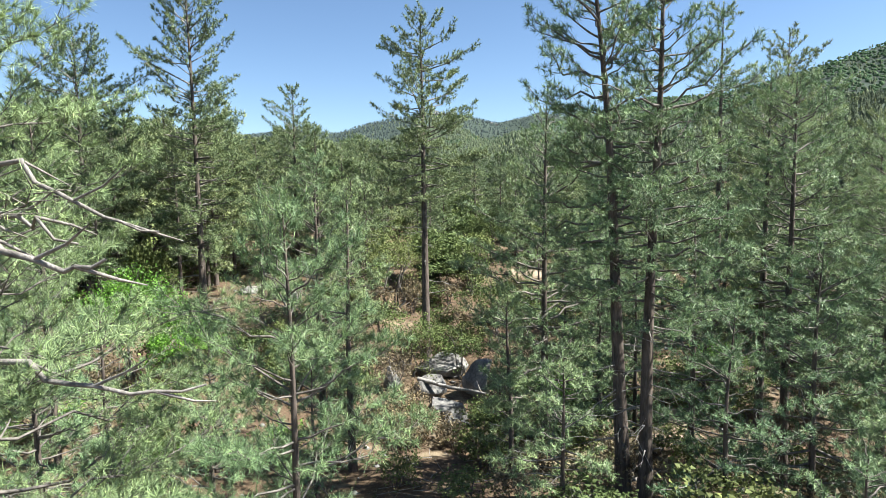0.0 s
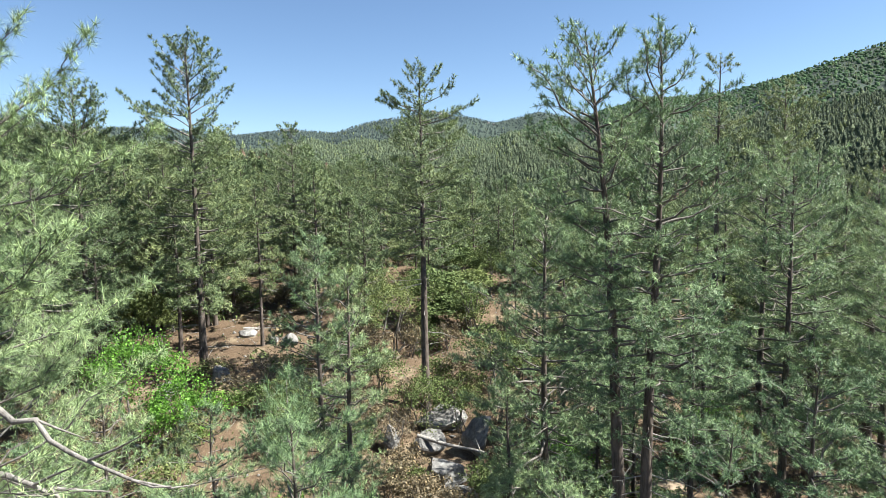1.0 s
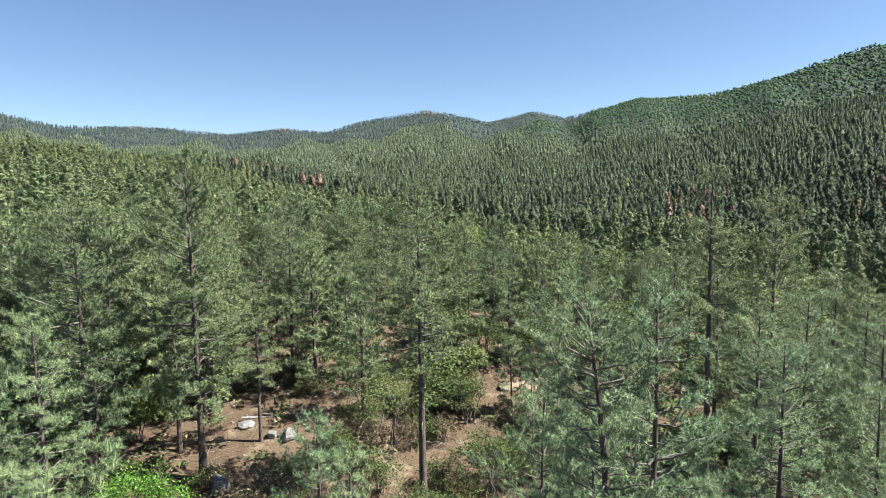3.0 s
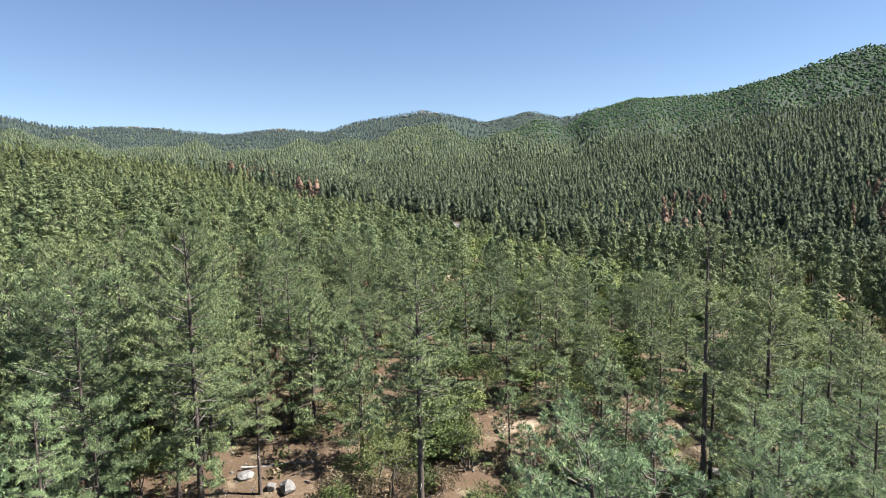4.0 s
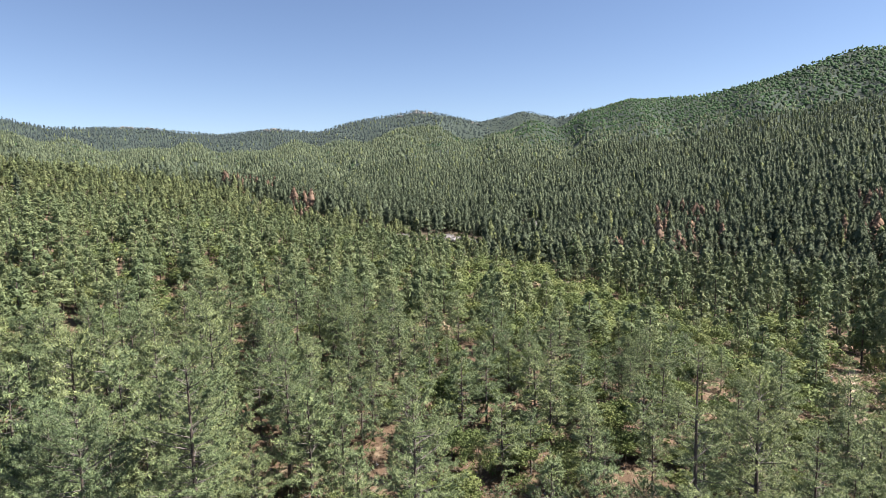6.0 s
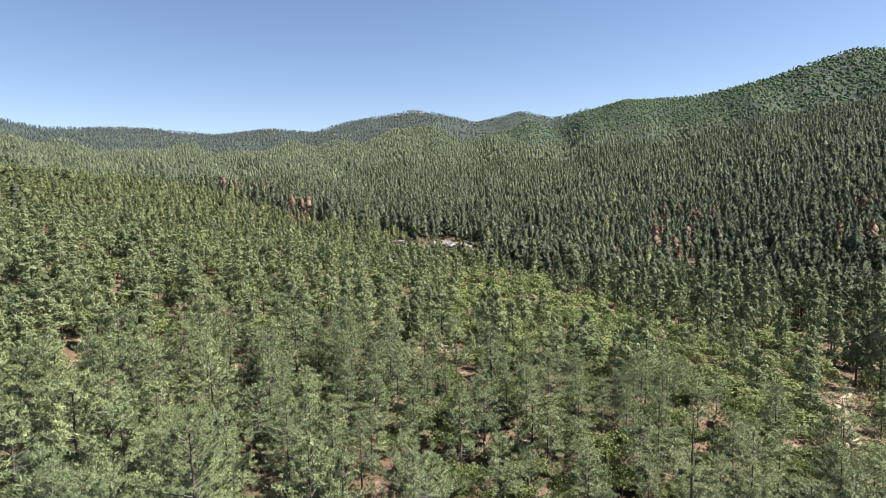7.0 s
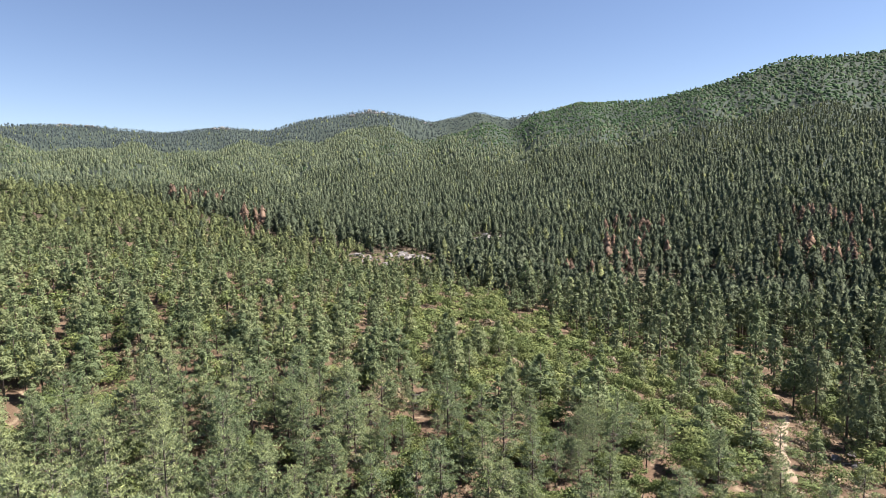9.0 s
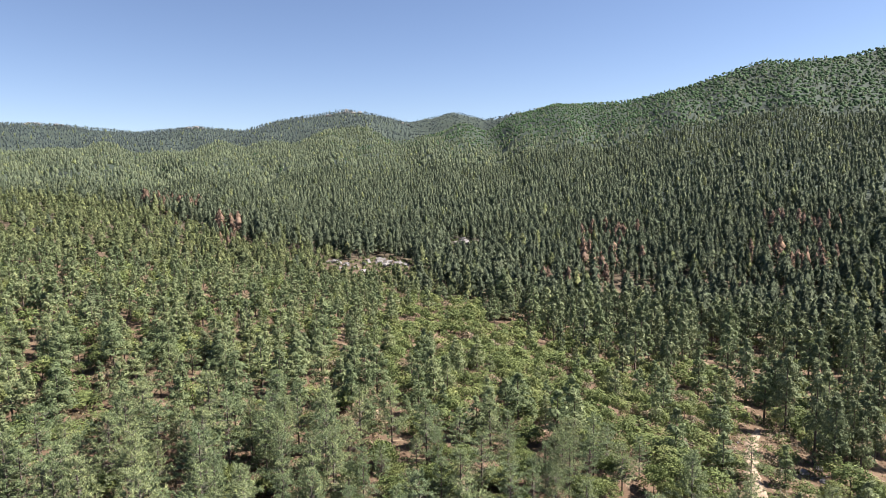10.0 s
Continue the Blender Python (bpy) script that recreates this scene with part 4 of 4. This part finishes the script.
# ---- the forest beyond, too many to count ----
def domes(rng, bag, count, sides, tall, wide):
    """An oak's crown as a heap of uneven domes."""
    for i in range(count):
        a, out = rng.uniform(0, 6.28), (0.0 if i == 0 else rng.uniform(0.35, 0.75)) * wide
        r = wide * (0.62 if count > 1 else 1.0) * rng.uniform(0.75, 1.1)
        top = tall * (1.0 if i == 0 else rng.uniform(0.6, 0.95))
        b = np.arange(sides) * 2 * np.pi / sides + rng.uniform(0, 6)
        rows = [np.stack([np.cos(b + h) * r * w * rng.uniform(0.75, 1.2, sides), np.sin(b + h) * r * w * rng.uniform(0.75, 1.2, sides),
                          top * z + rng.uniform(-0.07, 0.07, sides) * tall], -1) for w, z, h in ((1.0, 0.30, 0.0), (0.75, 0.78, 0.4))]
        n = np.arange(sides)
        m = (n + 1) % sides
        verts = np.vstack(rows + [[[0, 0, top]]]) + [math.cos(a) * out, math.sin(a) * out, 0]
        bag.put(verts, np.vstack([np.stack([n, m, n + sides], -1), np.stack([m, m + sides, n + sides], -1), np.stack([n + sides, m + sides, np.full(sides, 2 * sides)], -1)]))


def puff(rng, levels, sides, loose, tall, base, wide, size, kind="pine"):
    """A light tree: stem, a ragged crown and loose sprays on it, as corners, triangles and how many of them are wood."""
    bag = Bag()
    wood = 0
    if levels > 4:
        tube(bag, [(0, 0, -0.5), (0, 0, tall * 0.9)], [0.012 * tall, 0.004 * tall], 3)
        wood = len(bag.f[0])
    if kind == "pine":
        tiers(rng, bag, levels, sides, tall, base, wide * (0.74 if loose else 1.0))
        k = rng.random(loose) ** 1.2
        rad = 1.12 * wide * (1 - k) ** 0.66 * np.minimum(1, 0.66 + 1.8 * k) * rng.uniform(0.55, 1.15, loose)
        z = base + (tall - base) * k + rng.normal(size=loose) * 0.02 * tall
    else:
        domes(rng, bag, max(1, levels // 2), max(5, sides - 1), tall, wide)
        k = rng.uniform(0.2, 1.0, loose)
        rad = wide * np.sqrt(np.clip(1.1 - k ** 2, 0, 1)) * rng.uniform(0.6, 1.2, loose)
        z = tall * k * 1.05
    if loose:
        a = rng.uniform(0, 2 * np.pi, loose)
        at = np.stack([np.cos(a) * rad, np.sin(a) * rad, z], -1)
        out = unit(np.stack([np.cos(a) * 0.8, np.sin(a) * 0.8, np.full(loose, 0.75)], -1) + rng.normal(size=(loose, 3)) * 0.35)
        e1 = unit(np.cross(out, rng.normal(size=(loose, 3))))
        e2 = np.cross(out, e1)
        w = (size * rng.uniform(0.6, 1.3, loose))[:, None]
        verts = np.stack([at - e1 * w * 0.5 - e2 * w * 0.3, at + e1 * w * 0.5 - e2 * w * 0.3, at + e2 * w * 0.7], 1).reshape(-1, 3)
        bag.put(verts, np.arange(len(verts)).reshape(-1, 3))
    v, f = bag.arrays()
    return v, f, wood


def woods(name, rng, kinds, x, y, which, tall, wide, leaves, label):
    """Many light trees joined into one mesh."""
    V, F, M, T = [], [], [], []
    total = 0
    z = land(x, y)
    for k, (v, f, wood) in enumerate(kinds):
        pick = np.nonzero(which == k)[0]
        if not len(pick):
            continue
        a = rng.uniform(0, 2 * np.pi, len(pick))
        c, s = np.cos(a)[:, None], np.sin(a)[:, None]
        w, h = wide[pick][:, None], tall[pick][:, None]
        p = np.stack([(v[:, 0] * c - v[:, 1] * s) * w + x[pick][:, None], (v[:, 0] * s + v[:, 1] * c) * w + y[pick][:, None], v[:, 2] * h + z[pick][:, None]], -1)
        V.append(p.reshape(-1, 3))
        F.append((f[None] + (np.arange(len(pick)) * len(v))[:, None, None]).reshape(-1, 3) + total)
        M.append(np.tile(np.where(np.arange(len(f)) < wood, 1, 0), len(pick)))
        T.append(np.repeat(rng.random(len(pick)), len(v)))
        total += len(pick) * len(v)
    me = mesh_of(name, np.vstack(V), np.vstack(F), [leaves, BARK], np.concatenate(M), tint=np.concatenate(T))
    print(name, len(x), "trees", len(me.polygons))
    tagged(new(name, me), label, "forest", kind="stuff")


def sprays(rng, centre, radius, per, size, slim=0.36):
    """Clumps of foliage: sprays lying on the outside of each uneven clump."""
    n = len(centre)
    d = rng.normal(size=(n, per, 3))
    d[..., 2] = d[..., 2] * 0.9 + 0.35
    d = unit(d)
    at = centre[:, None] + d * radius[:, None] * rng.uniform(0.72, 1.1, (n, per, 1))
    out = unit(d + [0, 0, 0.25] + rng.normal(size=(n, per, 3)) * 0.28)
    e1 = unit(np.cross(out, d * [1, 1, 0.3] + rng.normal(size=(n, per, 3)) * 0.55))
    e2 = np.cross(out, e1) * np.where(rng.random((n, per, 1)) < 0.5, -1, 1)
    w = size * rng.uniform(0.6, 1.35, (n, per, 1))
    verts = np.stack([at - e1 * w * slim - e2 * w * 0.5, at + e1 * w * slim - e2 * w * 0.4, at + e2 * w * 0.9], 2).reshape(-1, 3)
    return verts, np.arange(len(verts)).reshape(-1, 3)


def soft_pine(rng, base, wide, levels, ring, per, size, slim):
    """A pine whose boughs are clumps of needle sprays round the stem."""
    bag = Bag()
    tube(bag, [(0, 0, -0.5), (0, 0, 5.0), (0, 0, 9.6)], [0.17, 0.11, 0.03], 4)
    wood = len(bag.f[0])
    centre, radius = [], []
    turn = rng.uniform(0, 6)
    deep = (10 - base) / levels
    for i in range(levels):
        f = (i + 0.35) / levels
        reach = wide * (1 - f) ** 0.58 * min(1, 0.7 + 1.2 * f)
        for _ in range(ring if f < 0.75 else max(1, ring - 2)):
            turn += 2.399 + rng.uniform(-0.5, 0.5)
            out = reach * rng.uniform(0.42, 0.72)
            r = reach * rng.uniform(0.36, 0.52)
            centre.append((math.cos(turn) * out, math.sin(turn) * out, base + (10 - base) * f + rng.uniform(-0.4, 0.5) * deep))
            radius.append((r, r, deep * rng.uniform(0.42, 0.62)))
    centre.append((0, 0, 9.2))
    radius.append((0.34 * wide / 2.2, 0.34 * wide / 2.2, 0.95))
    bag.put(*sprays(rng, np.array(centre), np.array(radius), per, size, slim))
    return *bag.arrays(), wood


def soft_oak(rng, clumps, per, size):
    """A scrub oak of rounded leafy clumps."""
    bag = Bag()
    tube(bag, [(0, 0, -0.3), (0.1, 0, 2.6)], [0.10, 0.04], 3)
    wood = len(bag.f[0])
    a = np.arange(clumps) * 2.399 + rng.uniform(0, 6)
    out = np.where(np.arange(clumps) < 1, 0.1, rng.uniform(0.5, 0.8, clumps)) * 1.9
    centre = np.stack([np.cos(a) * out, np.sin(a) * out, np.where(np.arange(clumps) < 1, 3.0, rng.uniform(1.2, 2.7, clumps))], -1)
    radius = np.stack([rng.uniform(0.8, 1.2, clumps)] * 2 + [rng.uniform(0.7, 1.1, clumps)], -1)
    bag.put(*sprays(rng, centre, radius, per, size))
    return *bag.arrays(), wood


def in_view_of_trail(x, y):
    """Places just before the trail, seen along the way of the drone."""
    return np.array([min(trail_distance(px * k, py * k) for k in (1.0, 1.05, 1.1, 1.15)) < 4.0 for px, py in zip(x, y)])


def stand(name, seed, near, far, half, spacing, levels, sides, loose, size, label, oak_part=0.5, pine_height=(7, 12), soft=None):
    """Pines, oaks and dead pines between two distances."""
    r = np.random.default_rng(seed)
    x, y = sites(r, near, far, half, spacing)
    keep = off_trail(x, y) & (r.random(len(x)) < 0.80 + 0.22 * ripple(x, y, 26, 7.0))
    keep &= (np.hypot(x - 165, y - 312) > 62) | (r.random(len(x)) < 0.55)
    x, y = x[keep], y[keep]
    if soft and far < 300:
        thin = (np.degrees(np.arctan2(x, y)) < 31) | (np.hypot(x, y) > 240) | (r.random(len(x)) < 0.60)
        x, y = x[thin], y[thin]
    share = hill_share(x, y)
    upper = np.clip((land(x, y) - 75) / 120, 0, 1) * np.clip(x / 400, 0, 1)
    patchy = 0.5 + 0.5 * ripple(x, y, 120, 4.0)
    opening = np.zeros(len(x), bool)
    for cx, cy, cr in ((-3, 378, 17), (21, 410, 19), (91, 518, 15), (-4, 352, 22), (-3, 325, 16), (18, 388, 22), (17, 360, 18), (88, 490, 20), (82, 462, 18), (150, 318, 18), (215, 300, 16), (128, 300, 14)):
        opening |= np.hypot(x - cx, y - cy) < cr
    oak = r.random(len(x)) < np.clip(share * oak_part * (0.45 + 1.1 * patchy) + upper * 0.75 + 0.04 + 0.22 * np.exp(-((x - 165) ** 2 + (y - 312) ** 2) / 4900) + 0.45 * np.clip(ripple(x, y, 210, 6.0) - 0.35, 0, 1), 0, 0.9)
    oak |= opening
    by_trail = np.zeros(len(x), bool)
    if soft and far < 300:
        az = np.degrees(np.arctan2(x, y))
        oak_share = np.where((az > 2) & (az < 33), 0.88, np.where(az <= 2, 0.42, 0.72)) * (0.62 + 0.62 * patchy)
        oak = r.random(len(x)) < np.where(np.hypot(x, y) < 230 + 40 * (az < 12), oak_share, oak_share * 0.45)
        by_trail = in_view_of_trail(x, y)
        oak |= by_trail
    dry = oak & (r.random(len(x)) < (0.13 if soft and far < 300 else 0.05 if soft else 0.0))
    oak &= ~dry
    dead = np.zeros(len(x), bool)
    for cx, cy, cr, part_ in ((-97, 439, 24, 0.6), (-150, 535, 26, 0.6), (-80, 395, 18, 0.45), (205, 472, 24, 0.5), (170, 395, 26, 0.42), (150, 335, 30, 0.30), (112, 318, 22, 0.30), (260, 330, 30, 0.22), (330, 420, 30, 0.22)):
        dead |= (np.hypot(x - cx, y - cy) < cr) & (r.random(len(x)) < part_)
    dead &= ~oak
    size_up = np.where(share > 0.4, r.uniform(*pine_height, len(x)), r.uniform(9.5, 19.5, len(x)) * (1 - 0.35 * upper))
    pines = [puff(r, levels, sides, loose, 10, 1.0 + 0.9 * (i % 4), 2.1 + 0.15 * (i % 4), size) for i in range(9)]
    oaks = [puff(r, levels, sides, loose // 2, 4, 0.5, 1.9, size, "oak") for i in range(7)]
    if soft:
        pines = [soft_pine(r, 1.0 + 0.8 * (i % 4), 2.2 + 0.2 * (i % 3), *soft["pine"]) for i in range(9)]
        oaks = [soft_oak(r, *soft["oak"]) for i in range(7)]
    dead &= ~dry
    # Beyond 2500 m pines and oaks both take the haze-tinted foliage colour.
    for kind, mask, shapes, leaves, words in (("pine_forest", ~oak & ~dead & ~dry, pines, NEEDLES, "dense green pines " + label), ("oak_scrub", oak, oaks, OAK if soft else RIDGE_HAZE if far > 2500 else THICKET if far > 1250 else SCRUB, "yellow-green scrub oaks " + label), ("dry_brush", dry, oaks, DRY, "dry grey-brown brush " + label),
                                              ("dead_pines", dead, pines, DEAD, "rust-brown dead pines " + label)):
        n = int(mask.sum())
        if not n:
            continue
        if kind in ("oak_scrub", "dry_brush"):
            low_ = np.where(opening[mask], 0.45, np.where(by_trail[mask], 0.3, 0.75 if kind == "dry_brush" else 1.0))
            thicket = 1.9 if far > 1250 else 1.0
            tall, wide = r.uniform(0.6, 1.5, n) * low_ * thicket ** 0.5, r.uniform(0.8, 1.8, n) * np.sqrt(low_) * thicket
        else:
            tall = size_up[mask] / 10
            wide = tall * r.uniform(0.8, 1.15, n) * np.where(share[mask] < 0.4, 1.2 if far > 1250 else 0.98, 1.2)
        if kind == "pine_forest":
            hillside = r.random(n) < np.clip(share[mask] * 1.3 - 0.15, 0.06, 0.96)
            for side, cover_, words_ in ((hillside, HILLSIDE if soft else WOODS, "light green pines " + label), (~hillside, BLUISH if soft else RIDGE_HAZE if far > 2500 else VALLEY, "dark green pines " + label)):
                if side.any():
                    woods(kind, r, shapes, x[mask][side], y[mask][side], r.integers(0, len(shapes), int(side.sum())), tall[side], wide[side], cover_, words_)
            continue
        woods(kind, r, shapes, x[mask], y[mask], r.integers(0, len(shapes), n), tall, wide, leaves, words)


stand("near", 41, 108, 170, 50, 3.9, 0, 0, 0, 0, "covering the hillside", pine_height=(5.0, 11.5),
      soft=dict(pine=(7, 4, 46, 0.44, 0.22), oak=(8, 84, 0.30)))
stand("hill", 46, 170, 280, 48, 4.3, 0, 0, 0, 0, "covering the hillside beyond", pine_height=(5.0, 11.5),
      soft=dict(pine=(6, 3, 26, 0.58, 0.28), oak=(6, 50, 0.44)))
stand("mid", 42, 280, 620, 46, 5.2, 5, 6, 76, 0.90, "covering the valley", pine_height=(4.5, 11))
stand("far", 43, 620, 1250, 44, 7.2, 4, 6, 16, 1.35, "covering the valley slopes")
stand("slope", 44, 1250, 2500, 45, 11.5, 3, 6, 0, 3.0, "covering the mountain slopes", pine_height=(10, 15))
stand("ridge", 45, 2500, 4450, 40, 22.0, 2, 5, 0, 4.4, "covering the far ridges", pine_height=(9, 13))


# ---- low brush filling the gaps of the hillside ----
r_low = np.random.default_rng(77)
for name, mat, words in (("low_scrub", OAK, "low green scrub between the hillside trees"), ("low_dry_brush", DRY, "low dry brush between the hillside trees")):
    lx, ly = sites(r_low, 46, 210, 49, 4.6 if mat is OAK else 5.4)
    beside = np.repeat(np.array(TRAIL), 44, 0) + r_low.uniform(-8, 8, (44 * len(TRAIL), 2))
    lx, ly = np.concatenate([lx, beside[:, 0]]), np.concatenate([ly, beside[:, 1]])
    keep = np.array([trail_distance(a, b) > 2.0 for a, b in zip(lx, ly)]) & (np.hypot(lx - 8.4, ly - 58.0) > 2.4)
    lx, ly = lx[keep], ly[keep]
    lz = land(lx, ly)
    k = len(lx)
    spot = np.repeat(np.stack([lx, ly, lz + 0.1], -1), 2, 0) + r_low.normal(size=(2 * k, 3)) * [0.7, 0.7, 0.1]
    rad = np.stack([r_low.uniform(0.4, 0.95, 2 * k)] * 2 + [r_low.uniform(0.35, 0.8, 2 * k)], -1)
    v, f = sprays(r_low, spot, rad, 16, 0.34)
    tagged(new(name, mesh_of(name, v, f, [mat])), words, "brush", kind="stuff")


# ---- litter, seedlings and stones on the near ground ----
r_lit = np.random.default_rng(91)
n_lit = 9000
lx, ly = r_lit.uniform(-38, 42, n_lit), r_lit.uniform(8, 70, n_lit)
lz = land(lx, ly)
base_ = np.stack([lx, ly, lz + 0.02], -1)
up_ = unit(r_lit.normal(size=(n_lit, 3)) * 0.3 + [0, 0, 1.0])
for name, lo, hi, mat, size_, words in (("dry_grass", 0, 4200, DRY, 0.26, "tufts of dry brown grass and leaf litter"), ("seedling_growth", 4200, 6400, OAK, 0.24, "low green seedlings and forbs")):
    v, f = blades(r_lit, base_[lo:hi], up_[lo:hi], 9, size_, 0.028, spread=1.0, back=0.0)
    tagged(new(name, mesh_of(name, v, f, [mat])), words, "ground cover", kind="stuff")
bag = Bag()
octa = np.array([(1, 0, 0), (-1, 0, 0), (0, 1, 0), (0, -1, 0), (0, 0, 1), (0, 0, -1)], float)
octf = np.array([(0, 2, 4), (2, 1, 4), (1, 3, 4), (3, 0, 4), (2, 0, 5), (1, 2, 5), (3, 1, 5), (0, 3, 5)])
for p in base_[6400:7400]:
    bag.put(p + octa * r_lit.uniform(0.05, 0.24) * r_lit.uniform(0.6, 1.3, (6, 1)) * [1, 1, 0.7], octf)
tagged(new("loose_stone", mesh_of("loose_stone", *bag.arrays(), [STONE])), "loose grey stones strewn over the litter", "stones", kind="stuff")
bag = Bag()
for p in base_[7400:]:
    a, long = r_lit.uniform(0, 6.28), r_lit.uniform(0.5, 1.8)
    d = np.array([math.cos(a), math.sin(a), 0]) * long
    e = p + d
    e[2] = height(e[0], e[1]) + r_lit.uniform(0.02, 0.25)
    tube(bag, [p, (p + e) / 2 + r_lit.normal(size=3) * 0.05, e], [0.02, 0.015, 0.006], 3)
tagged(new("fallen_twigs", mesh_of("fallen_twigs", *bag.arrays(), [GREY_WOOD])), "grey fallen twigs scattered on the needle litter", "twigs", kind="stuff")
